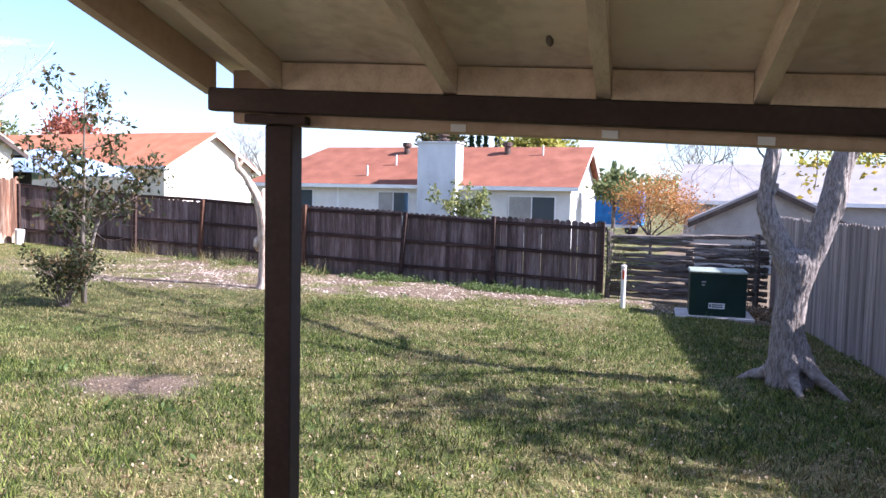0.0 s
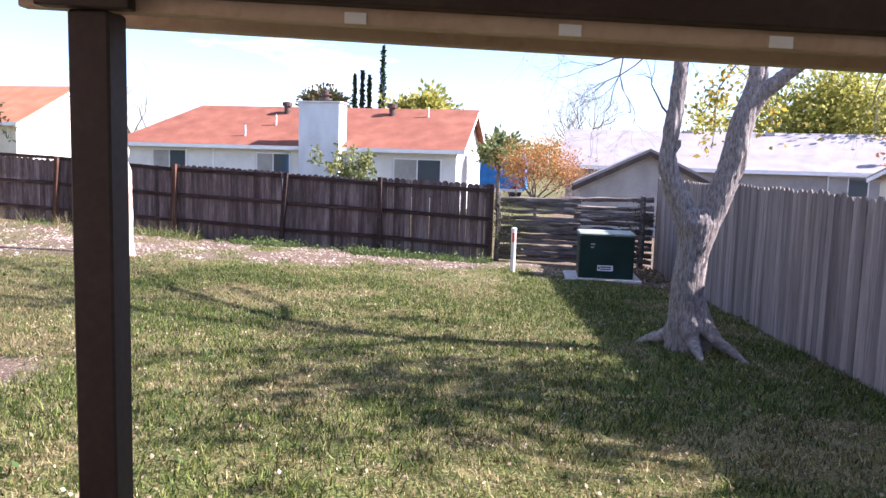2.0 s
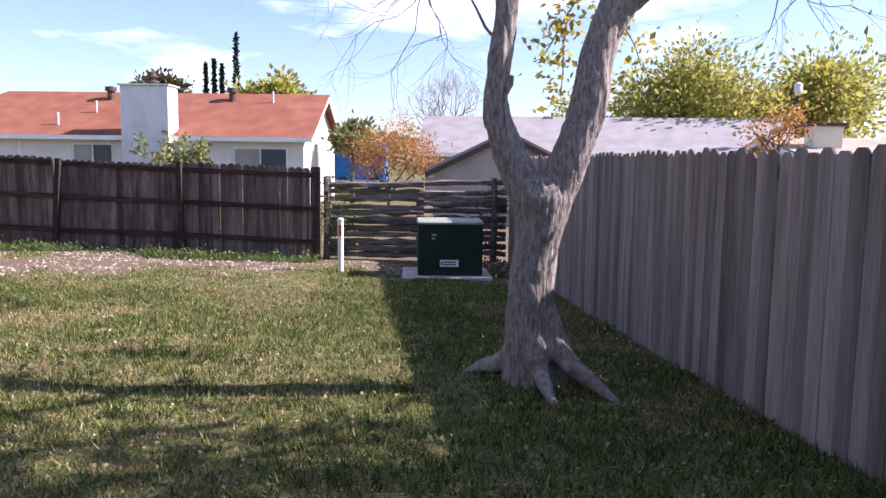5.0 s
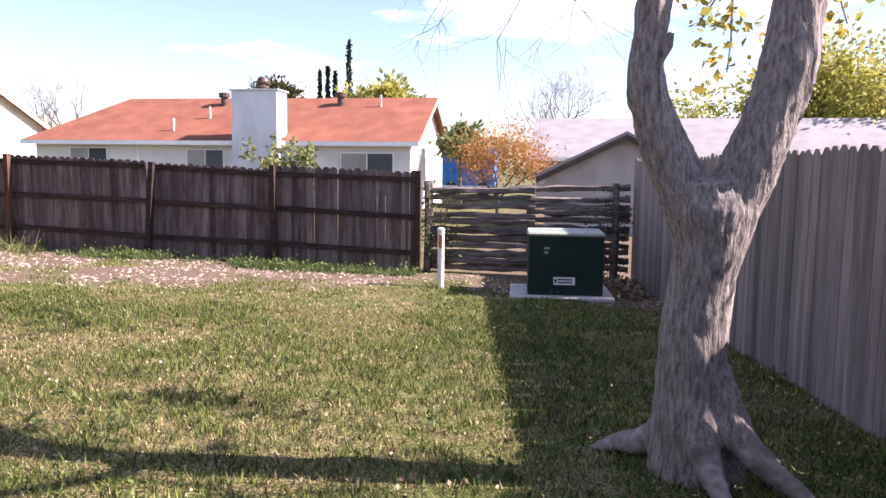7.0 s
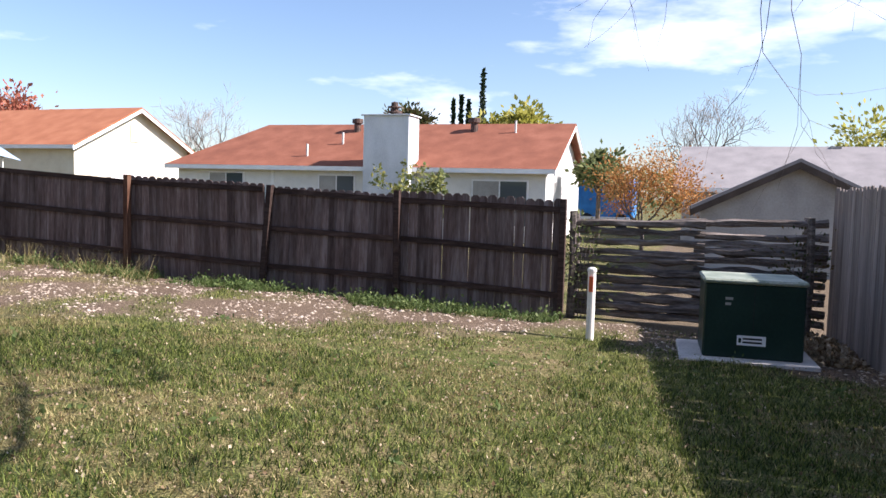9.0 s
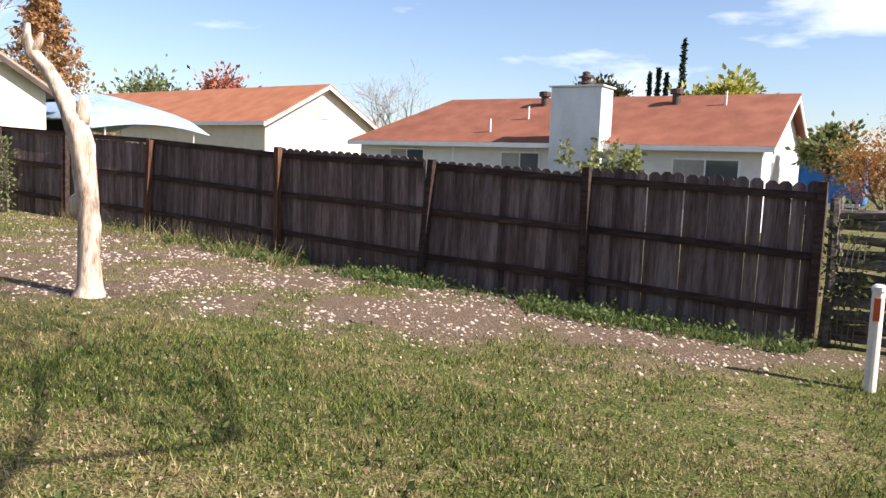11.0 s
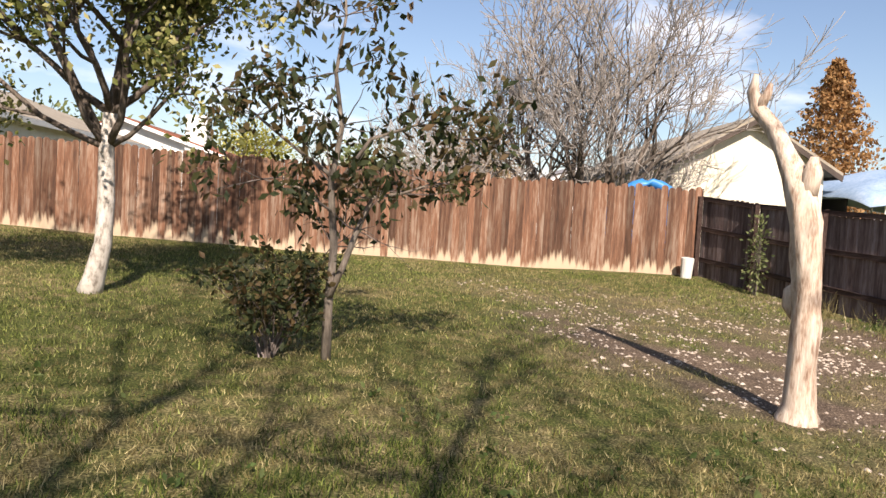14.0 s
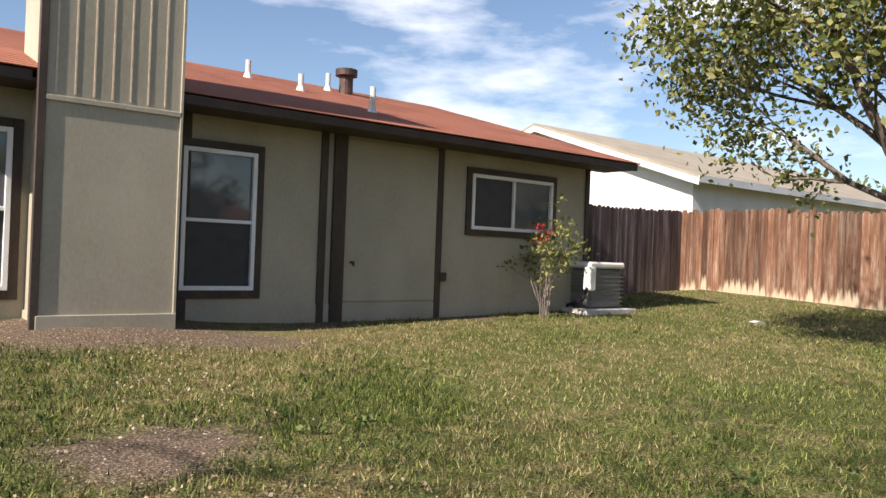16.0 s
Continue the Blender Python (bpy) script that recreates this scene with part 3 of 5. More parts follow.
def home():
    h = thing("house", (0, 0, 0), "single-storey house with taupe siding and red-brown shingle roof", "house")
    # walls: the yard front with holes for its windows, the ends and the back
    x0, x1, z0, z1 = -13.42, -4.0, 0.3, 3.2
    holes = [(-7.66, -6.79, 1.19, 2.79), (-12.56, -10.93, 2.07, 2.87), (-5.14, -4.25, 1.19, 2.77)]
    xs = sorted({x0, x1, *[a for a, *_ in holes], *[b for _, b, *_ in holes]})
    for a, b in zip(xs, xs[1:]):
        cut = [q for q in holes if q[0] <= a + 1e-6 and q[1] >= b - 1e-6]
        for lo, hi in ((z0, cut[0][2]), (cut[0][3], z1)) if cut else ((z0, z1),):
            part("wall", boxed(a, WY - 0.15, lo, b, WY, hi, bevel=0), "siding", h)
    part("wall", boxed(x0, -11.0, z0, x0 + 0.15, WY - 0.15, z1, bevel=0), "siding", h)
    part("wall", boxed(x1 - 0.15, -5.6, z0, x1, WY - 0.15, z1, bevel=0), "siding", h)
    part("wall", boxed(x1, -5.75, z0, 2.3, -5.6, 3.6, bevel=0), "siding", h)
    part("wall", boxed(x0, -11.15, z0, 2.3, -11.0, z1, bevel=0), "siding", h)
    part("foundation", boxed(x0 + 0.02, WY, 0.3, -6.8, WY + 0.02, 1.02), "siding", h, "rough painted foundation")
    # near-black sheet added in place of the room's own shade
    part("room_blind", boxed(x0 + 0.2, WY - 1.4, 0.9, x1 - 0.2, WY - 1.3, 3.1, bevel=0), "dark", h, "dark sheet standing in for the unlit room behind the windows")
    # battens on the wall
    for a, b, d in ((-8.6, -8.5, 0.03), (-8.86, -8.68, 0.05), (-10.42, -10.32, 0.03), (-13.42, -13.33, 0.03), (-6.88, -6.78, 0.03)):
        part("trim_board", boxed(a, WY, 0.5, b, WY + d, 3.16), "trim", h)
    for a, b in ((-10.32, -8.86),):
        part("wall_panel", boxed(a, WY, 1.05, b, WY + 0.018, 3.12), "siding", h)
    # eave, soffit, gutter edge
    part("soffit", boxed(-13.9, WY - 0.1, 3.16, -4.0, -2.02, 3.19, bevel=0), "trim", h)
    part("fascia", boxed(-13.9, -2.02, 3.15, -6.55, -1.98, 3.25), "trim", h)
    part("fascia", boxed(-5.2, -2.02, 3.15, -4.0, -1.98, 3.25), "trim", h)
    # roof: a low gable slope, hipped at its far end
    ry, rz_, ez = -6.4, 4.62, 3.26
    bm = bmesh.new()
    v = [bm.verts.new(p) for p in ((-14.0, -1.98, ez), (-4.0, -1.98, ez), (-4.0, ry, rz_), (-12.9, ry, rz_), (-14.0, ry - 4.4, ez), (-4.0, ry - 4.4, ez))]
    bm.faces.new((v[0], v[1], v[2], v[3]))
    bm.faces.new((v[3], v[2], v[5], v[4]))
    bm.faces.new((v[0], v[3], v[4]))
    bm.faces.new((v[0], v[4], v[5], v[1]))
    bm.faces.new((v[1], v[5], v[2]))
    bmesh.ops.recalc_face_normals(bm, faces=bm.faces)
    part("roof", bm, "shingle_home", h, "red-brown shingle roof")
    bm = bmesh.new()
    n = 26
    for k in range(n):
        f0, f1 = k / n, (k + 1) / n
        y0, y1 = -1.96 + (ry + 1.96) * f0, -1.96 + (ry + 1.96) * f1
        za, zb = ez + (rz_ - ez) * f0, ez + (rz_ - ez) * f1
        xa = -14.02 + 1.1 * f0
        box(bm, xa, y1, za + 0.006, -4.0, y0, za + 0.014)
        for q in bm.verts[-8:]:
            if q.co.y < (y0 + y1) / 2:
                q.co.z += zb - za - 0.004
    course = part("shingle_course", bm, "shingle_home", h)
    tagged(course, kind="stuff")
    # roof vents
    for x, y, t, z in ((-8.65, -5.3, 0.28, 4.2), (-9.2, -4.6, 0.26, 4.0), (-10.2, -5.6, 0.3, 4.3), (-9.55, -3.1, 0.36, 3.55)):
        zz = ez + (rz_ - ez) * (y + 1.98) / (ry + 1.98)
        part("vent_pipe", tube(bmesh.new(), [(x, y, zz - 0.05), (x, y, zz + t)], [0.04, 0.04], 10), "pipe", h, "pale plastic vent pipe")
        part("flashing", tube(bmesh.new(), [(x, y, zz - 0.03), (x, y, zz + 0.08)], [0.09, 0.05], 10), "pipe", h)
    x, y = -10.55, -5.6
    zz = ez + (rz_ - ez) * (y + 1.98) / (ry + 1.98)
    part("flue", tube(bmesh.new(), [(x, y, zz - 0.05), (x, y, zz + 0.3), (x, y, zz + 0.31), (x, y, zz + 0.42), (x, y, zz + 0.44)], [0.12, 0.12, 0.19, 0.19, 0.1], 16), "dark_metal", h, "dark metal flue with a cap")
    # chimney
    cx0, cx1, cy = -6.52, -5.3, -1.88
    part("chimney", boxed(cx0, -3.2, 0.5, cx1, cy, 6.2), "siding", h, "tall wood-clad chimney")
    bm = bmesh.new()
    for k in range(7):
        x = cx0 + 0.15 + k * 0.165
        box(bm, x - 0.008, cy - 0.001, 3.06, x + 0.008, cy + 0.006, 6.1)
    part("groove", bm, "rafter", h)
    part("chimney_band", boxed(cx0 - 0.02, cy, 2.98, cx1 + 0.02, cy + 0.02, 3.03), "siding", h)
    part("corner_board", boxed(cx0 - 0.03, cy - 0.1, 0.6, cx0, cy + 0.02, 6.2), "siding", h)
    part("corner_board", boxed(cx1, cy - 0.06, 0.6, cx1 + 0.07, cy + 0.02, 6.2), "trim", h)
    part("chimney_foot", boxed(cx0 - 0.03, -2.57, 0.45, cx1 + 0.02, cy + 0.03, 1.0), "siding", h)
    window("window", h, -7.66, -6.79, 1.19, 2.79, WY, rail_z=1.98, label="tall white single-hung window with a dark surround")
    window("window", h, -5.14, -4.25, 1.19, 2.77, WY, rail_z=1.98, label="tall white single-hung window with a dark surround")
    window("window", h, -12.56, -10.93, 2.07, 2.87, WY, bar_x=-11.75, label="wide white sliding window with a dark surround")
    part("hose_tap", tube(bmesh.new(), [(-8.98, WY, 1.55), (-8.98, WY + 0.07, 1.55), (-8.98, WY + 0.08, 1.5)], [0.02, 0.02, 0.015], 8), "dark_metal", h)
    part("outlet_box", boxed(-10.5, WY, 1.32, -10.4, WY + 0.06, 1.44), "trim", h)


home()


# ---- patio cover ----
def patio():
    rz = 4.8
    p = thing("patio_cover", (-2.06, -1.80, 0), "tan plywood patio cover with dark brown beam and post", "patio cover", rz=rz)
    zg = height(-2.06, -1.80)
    part("post", boxed(0.028, -0.005, zg - 0.05, 0.132, 0.085, 2.53, bevel=0.006), "beam_dark", p, "dark brown painted post")
    part("beam", boxed(-0.17, -0.05, 2.57, 5.0, 0.0, 2.65, bevel=0.005), "beam_dark", p, "dark brown painted beam")
    part("plate", boxed(-0.03, -0.045, 2.532, 0.2, -0.001, 2.562, bevel=0.003), "beam_dark", p)
    part("outer_beam", boxed(-0.1, 0.003, 2.532, 5.0, 0.043, 2.72, bevel=0.004), "beam_tan", p, "tan painted outer beam")
    part("fascia", boxed(-0.17, 0.42, 2.56, 5.0, 0.46, 2.64, bevel=0.004), "beam_tan", p, "tan painted fascia board")
    s = 0.229
    for k in range(10):
        x = (0.06, 0.68, 1.17, 1.63, 2.09, 2.55, 3.01, 3.47, 3.93, 4.39)[k]
        bm = bmesh.new()
        box(bm, x, -3.7, 2.65, x + 0.045, 0.0, 2.743)
        for v in bm.verts:
            v.co.z += -v.co.y * s
        part("rafter", bm, "rafter", p, "tan painted rafter")
        part("rafter_clip", boxed(x + 0.02, -0.004, 2.535, x + 0.07, 0.002, 2.56, bevel=0), "white", p, "small white bracket")
    bm = box(bmesh.new(), -0.16, -3.7, 2.745, 5.2, 0.46, 2.763)
    for v in bm.verts:
        v.co.z += -v.co.y * s
    part("ceiling", bm, "plywood", p, "stained tan plywood ceiling")
    bm = box(bmesh.new(), -0.19, -3.7, 2.765, 5.2, 0.49, 2.793)
    for v in bm.verts:
        v.co.z += -v.co.y * s
    part("roof", bm, "shingle", p)
    bm = box(bmesh.new(), -0.205, -3.7, 2.63, -0.163, 0.0, 2.763)
    for v in bm.verts:
        v.co.z += -v.co.y * s
    part("rake_board", bm, "beam_tan", p)
    for k in range(9):
        q = (0.06, 0.68, 1.17, 1.63, 2.09, 2.55, 3.01, 3.47, 3.93, 4.39)
        part("blocking", boxed(q[k] + 0.046, -0.035, 2.651, q[k + 1] - 0.001, 0.0, 2.744, bevel=0.002), "rafter", p)
    for ob in p.children:
        if not ob.name.startswith("post"):
            for v in ob.data.vertices:
                v.co.z -= 0.042 * v.co.x
    part("slab", boxed(-1.6, -3.7, 0.4, 4.2, -0.9, 0.78), "concrete", p)
    nest = thing("wasp_nest", (-1.0, -1.97, 2.722), "small dark mud nest under the patio roof", "wasp nest")
    part("mud", tube(bmesh.new(), [(0, 0, 0.032), (0.003, 0, 0.02), (0.006, 0, 0.01), (0.007, 0, 0.002)], [0.006, 0.011, 0.009, 0.003], 9, 0.4, 3), "brown_bark", nest)
    hook = thing("hanging_hook", (-2.360, -2.762, 2.704), "thin black wire hook hanging from the patio roof", "hook")
    part("hook", tube(bmesh.new(), [(0, 0, 0.5), (0, 0, 0.06), (0.004, 0, 0.03)], [0.003, 0.003, 0.009], 6), "dark", hook)
    part("tip", tube(bmesh.new(), [(0, 0, 0.03), (0, 0, 0.0)], [0.011, 0.004], 8), "dark", hook)
    return p


patio()


# ---- things in the yard ----
def transformer():
    z = height(-0.2, 11.8)
    t = thing("transformer_box", (-0.73, 11.46, z - 0.02), "dark green metal transformer cabinet on a concrete pad", "utility box", rz=3.0)
    part("body", boxed(0, 0, 0.07, 1.05, 0.85, 0.9, bevel=0.015), "green_box", t)
    part("lid", boxed(-0.02, -0.03, 0.9, 1.07, 0.87, 0.955, bevel=0.02), "box_lid", t, "dusty green lid coloured pale for the sun on it")
    part("label_plate", boxed(0.36, -0.004, 0.22, 0.66, 0.0, 0.33, bevel=0), "white", t, "white warning label")
    for k in range(2):
        part("label_text", boxed(0.42, -0.006, 0.245 + 0.04 * k, 0.62, -0.004, 0.265 + 0.04 * k, bevel=0), "dark", t)
    part("label_mark", boxed(0.375, -0.006, 0.25, 0.405, -0.004, 0.3, bevel=0), "green_box", t)
    for a, b in ((0.72, 0.3), (0.66, 0.28)):
        part("stencil", boxed(0.22, -0.003, a, b, 0.0, a + 0.03, bevel=0), "wall_grey", t)
    part("pad", boxed(-0.25, -0.18, -0.1, 1.2, 1.0, 0.07, bevel=0.01), "concrete", t, "worn concrete pad")
    part("door_seam", boxed(0.52, -0.003, 0.36, 0.526, 0.0, 0.9, bevel=0), "dark", t)


transformer()
mk = thing("marker_post", (-2.05, 11.97, height(-2.05, 11.97) - 0.03), "white plastic utility marker post with an orange sticker", "marker post")
part("post", tube(bmesh.new(), [(0, 0, 0), (0, 0.01, 0.45), (0, 0, 0.89)], [0.05, 0.05, 0.05], 14), "marker", mk)
part("cap", tube(bmesh.new(), [(0, 0, 0.885), (0, 0, 0.92), (0, 0, 0.94)], [0.058, 0.058, 0.035], 14), "marker", mk)
part("sticker", boxed(-0.025, -0.062, 0.64, 0.025, -0.05, 0.83, bevel=0), "orange_plastic", mk, "orange warning sticker")

bk = thing("bucket", (-18.5, 12.05, height(-18.5, 12.05) - 0.01), "white plastic tube standing askew in the fence corner", "bucket")
part("shell", tube(bmesh.new(), [(0, 0, 0), (0.05, 0, 0.42), (0.05, 0, 0.42), (0.045, 0, 0.3)], [0.11, 0.13, 0.115, 0.11], 14), "marker", bk, smooth=False)


def air_unit():
    z = height(-14.0, -1.9)
    t = thing("air_conditioner", (-13.9, -3.0, z), "grey louvred air conditioner with a cream cap and corner cover", "air conditioner", rz=0)
    part("pad", boxed(-0.12, -0.15, -0.08, 1.05, 1.0, 0.06), "concrete", t)
    part("core", boxed(0.03, 0.03, 0.06, 0.82, 0.82, 0.7, bevel=0.05), "louvre", t)
    for k in range(9):
        part("louvre", boxed(0.02, 0.02, 0.1 + 0.065 * k, 0.83, 0.83, 0.115 + 0.065 * k, bevel=0.002), "louvre", t)
    part("cap", boxed(0, 0, 0.7, 0.85, 0.85, 0.8, bevel=0.03), "marker", t, "cream metal cap")
    part("corner_cover", boxed(0.75, 0.75, 0.35, 0.9, 0.9, 0.72, bevel=0.02), "marker", t)
    part("pipe", tube(bmesh.new(), [(0.9, 0.85, 0.4), (0.95, 0.8, 0.2), (0.9, 0.3, 0.05)], [0.03, 0.03, 0.03], 8), "dark", t)


air_unit()


# ---- trees and plants ----
def barked(bm, size):
    """The tubes of bm grown together into one skin, with furrows along its length."""
    me = bpy.data.meshes.new("skin")
    bm.to_mesh(me)
    bm.free()
    ob = new("skin", me)
    m = ob.modifiers.new("skin", "REMESH")
    m.mode, m.voxel_size = "VOXEL", size
    m = ob.modifiers.new("even", "SMOOTH")
    m.factor, m.iterations = 0.6, 7
    done = bpy.data.meshes.new_from_object(ob.evaluated_get(bpy.context.evaluated_depsgraph_get()))
    bpy.data.objects.remove(ob)
    bm = bmesh.new()
    bm.from_mesh(done)
    bm.normal_update()
    moves = []
    for v in bm.verts:
        p = v.co
        d = 0.016 * (0.5 - abs(noise.noise(Vector((p.x * 22, p.y * 22, p.z * 3.4))))) + 0.006 * noise.noise(Vector((p.x * 50, p.y * 50, p.z * 12))) + 0.012 * noise.noise(p * 3)
        moves.append((v, v.normal * (d - 0.004)))
    for v, d in moves:
        v.co += d
    return bm


def big_tree():
    x0, y0 = 0.40, 4.60
    t = thing("tree", (x0, y0, height(x0, y0) - 0.07), "large forked tree with furrowed grey bark and spreading roots", "tree")
    bm = bmesh.new()
    tube(bm, [(0.0, 0, -0.15), (-0.02, 0, 0.03), (-0.045, 0, 0.16), (-0.06, 0, 0.42), (-0.055, 0, 0.72), (-0.03, 0, 0.98), (0.0, 0, 1.2), (0.0, 0, 1.36), (-0.01, 0, 1.5)], [0.3, 0.245, 0.195, 0.168, 0.16, 0.155, 0.17, 0.2, 0.16], 26, 0.07, 1)
    # the two limbs
    tube(bm, [(-0.03, 0, 1.1), (-0.085, 0.0, 1.3), (-0.15, 0.01, 1.5), (-0.225, 0.01, 1.66), (-0.285, 0.01, 1.8), (-0.325, 0, 1.93), (-0.33, 0, 2.08), (-0.305, 0.0, 2.3), (-0.27, 0.02, 2.56), (-0.25, 0.05, 2.9), (-0.25, 0.12, 3.25), (-0.27, 0.45, 4.2)], [0.1, 0.12, 0.122, 0.115, 0.102, 0.094, 0.088, 0.084, 0.08, 0.073, 0.068, 0.06], 18, 0.1, 2)
    tube(bm, [(0.05, 0, 1.1), (0.09, 0, 1.35), (0.165, 0, 1.56), (0.23, 0, 1.75), (0.29, 0, 1.92), (0.325, 0.0, 2.08), (0.35, 0.02, 2.3), (0.43, 0.05, 2.56), (0.5, 0.1, 2.8), (0.54, 0.2, 3.2), (0.55, 0.8, 4.0)], [0.1, 0.135, 0.135, 0.13, 0.13, 0.132, 0.122, 0.115, 0.095, 0.085, 0.08], 18, 0.1, 3)
    tube(bm, [(0.42, 0.03, 2.45), (0.56, 0.02, 2.68), (0.78, 0.0, 2.88), (1.05, -0.03, 3.08), (1.27, -0.05, 3.25), (1.6, -0.1, 3.6)], [0.085, 0.08, 0.068, 0.06, 0.055, 0.045], 12, 0.12, 4)
    flares = (((-0.1, 0.03, 0.5), (-0.14, 0.06, 0.3), (-0.2, 0.12, 0.17), (-0.27, 0.18, 0.12), (-0.38, 0.26, 0.08), (-0.52, 0.34, 0.0)),
              ((-0.04, -0.07, 0.55), (-0.03, -0.13, 0.36), (-0.02, -0.2, 0.24), (0.0, -0.29, 0.16), (0.03, -0.4, 0.1), (0.07, -0.53, 0.0)),
              ((0.06, -0.05, 0.6), (0.1, -0.09, 0.4), (0.16, -0.15, 0.27), (0.24, -0.22, 0.19), (0.36, -0.3, 0.12), (0.52, -0.42, 0.01)),
              ((0.08, 0.04, 0.4), (0.2, 0.08, 0.2), (0.38, 0.15, 0.02)))
    for k, pts in enumerate(flares):
        tube(bm, pts[:4], [0.06, 0.085, 0.085, 0.06][: len(pts[:4])], 10, 0.1, 20 + k)
    part("trunk", barked(bm, 0.016), "bark", t, "furrowed forked trunk", smooth=True)
    part("broken_stub", tube(bmesh.new(), [(-0.28, -0.02, 2.08), (-0.245, -0.045, 2.14), (-0.225, -0.055, 2.19)], [0.045, 0.032, 0.014], 8, 0.4, 9), "bark", t, "broken stub")
    for k, pts in enumerate(flares):
        bm = tube(bmesh.new(), pts[2:] if len(pts) > 3 else pts[1:], [0.085, 0.068, 0.052, 0.025][: len(pts) - 2 if len(pts) > 3 else 2], 12, 0.1, k)
        part("root", barked(bm, 0.014), "root_bark", t, "surface root", smooth=True)
    # the high limbs, which spread their shade over the yard
    boughs = (
        ([(-0.27, 0.44, 4.18), (-0.3, 0.85, 5.5), (-0.38, 0.95, 6.4), (-0.4, 1.25, 7.4), (-0.5, 1.5, 8.3)], 0.062),
        ([(-0.36, 0.94, 6.3), (-0.42, 0.7, 7.0), (-0.5, 0.45, 7.8), (-0.6, 0.2, 8.6)], 0.045),
        ([(0.55, 0.78, 3.98), (0.55, 1.45, 4.6), (0.6, 2.4, 5.6), (0.6, 2.9, 6.6), (0.6, 3.4, 7.8), (0.5, 3.8, 8.8)], 0.08),
        ([(0.55, 0.78, 3.98), (0.6, 1.9, 4.35), (0.4, 2.8, 4.85), (0.75, 3.7, 4.7), (0.5, 4.6, 5.3)], 0.042),
        ([(0.5, 2.35, 4.6), (0.1, 3.0, 4.8), (-0.3, 3.6, 5.2), (-0.6, 4.2, 5.8)], 0.035),
        ([(0.58, 1.9, 5.1), (0.7, 1.6, 6.0), (0.8, 1.9, 7.0), (1.0, 2.0, 8.2)], 0.055),
        ([(1.58, -0.1, 3.58), (1.9, -0.5, 4.3), (2.0, -1.2, 5.2), (1.9, -1.8, 6.3)], 0.05))
    limbs, tips = [], []
    for k, (pts, r) in enumerate(boughs):
        n = len(pts)
        limbs.append(([Vector(p) for p in pts], [r * (1 - 0.55 * i / (n - 1)) for i in range(n)], 9))
        for j, p in enumerate(pts[1:]):
            for q in range(2 if j < n - 2 else 3):
                w = ((-0.8, 0.9, 0.5), (0.6, -0.9, 0.6), (0.1, 0.2, 1))[(j + q + k) % 3]
                a, b = grow(p, w, 1.5, r * 0.5, 3, 300 + 31 * k + 7 * j + q, spread=48, up=0.1, kids=2, bend=0.3, shrink=0.74)
                limbs += a
                tips += b
    # thin low twigs hanging from the limbs
    for k, (p, w, ln) in enumerate((((-0.26, 0.1, 3.3), (-1, -0.1, 0.12), 0.95), ((-0.25, 0.06, 3.1), (-0.9, 0.4, 0.25), 0.8), ((-0.27, 0.3, 3.7), (-1, 0.1, -0.25), 1.1), ((0.1, 0.4, 3.6), (0.2, -0.6, 0.2), 0.7), ((1.1, -0.03, 3.1), (0.7, -0.1, 0.1), 0.8), ((1.4, -0.07, 3.4), (0.8, -0.3, -0.4), 0.8), ((1.3, -0.05, 3.28), (0.6, 0.3, -0.5), 0.7), ((0.9, 0.0, 2.98), (0.2, 0.4, 0.8), 0.8), ((-0.3, 0, 2.3), (-0.25, -0.1, 1), 0.5))):
        a, b = grow(p, w, ln, 0.014, 3, 500 + k, spread=42, up=-0.05, kids=3, bend=0.42, shrink=0.72)
        limbs += a
        tips += b
    part("limb", limb_mesh(limbs, lambda k: k >= 3, 9), "bark", t, smooth=True)
    part("twig_mass", limb_mesh(limbs, lambda k: k < 3, 5), "twig", t, "bare twigs")
    # leaves only above the visible twigs, added to make the tree's shadow patchier
    high = [p for p in tips if p.z > 4.0]
    leaves("upper_foliage", around(high, 2, 0.16, 14), 0.055, "green_leaf", t, "thin high foliage out of view, added for its dappled shade", 15)
    near = [p for p in tips if 2.3 < p.z < 4.0 and p.x > 0.3]
    random.Random(3).shuffle(near)
    leaves("foliage", around(near[: len(near) // 9], 2, 0.08, 4), 0.04, "yellow_leaf", t, "few yellow leaves", 5)
    # a spray of yellow leaves hanging behind the fork
    sprays = (([(0.5, 1.3, 3.1), (0.34, 1.28, 2.86), (0.2, 1.25, 2.6), (0.1, 1.2, 2.45)], 0), ([(0.34, 1.28, 2.86), (0.3, 1.22, 2.6), (0.3, 1.2, 2.35), (0.28, 1.18, 2.15)], 1), ([(0.5, 1.3, 3.1), (0.7, 1.1, 2.85), (0.85, 1.0, 2.55), (0.9, 1.0, 2.4)], 2), ([(0.55, 0.9, 3.9), (0.52, 1.2, 3.4), (0.5, 1.3, 3.1)], 3))
    cl = []
    bm = bmesh.new()
    for pts, k in sprays:
        tube(bm, pts, [0.009, 0.008, 0.006, 0.004][: len(pts)], 4, 0, k)
        if k < 3:
            for p, q in zip(pts, pts[1:]):
                cl += [Vector(p).lerp(Vector(q), f) for f in (0, 0.25, 0.5, 0.75)]
    part("hanging_twig", bm, "twig", t)
    leaves("hanging_foliage", around(cl, 9, 0.095, 9), 0.046, "yellow_leaf", t, "cluster of yellow leaves", 6)


big_tree()


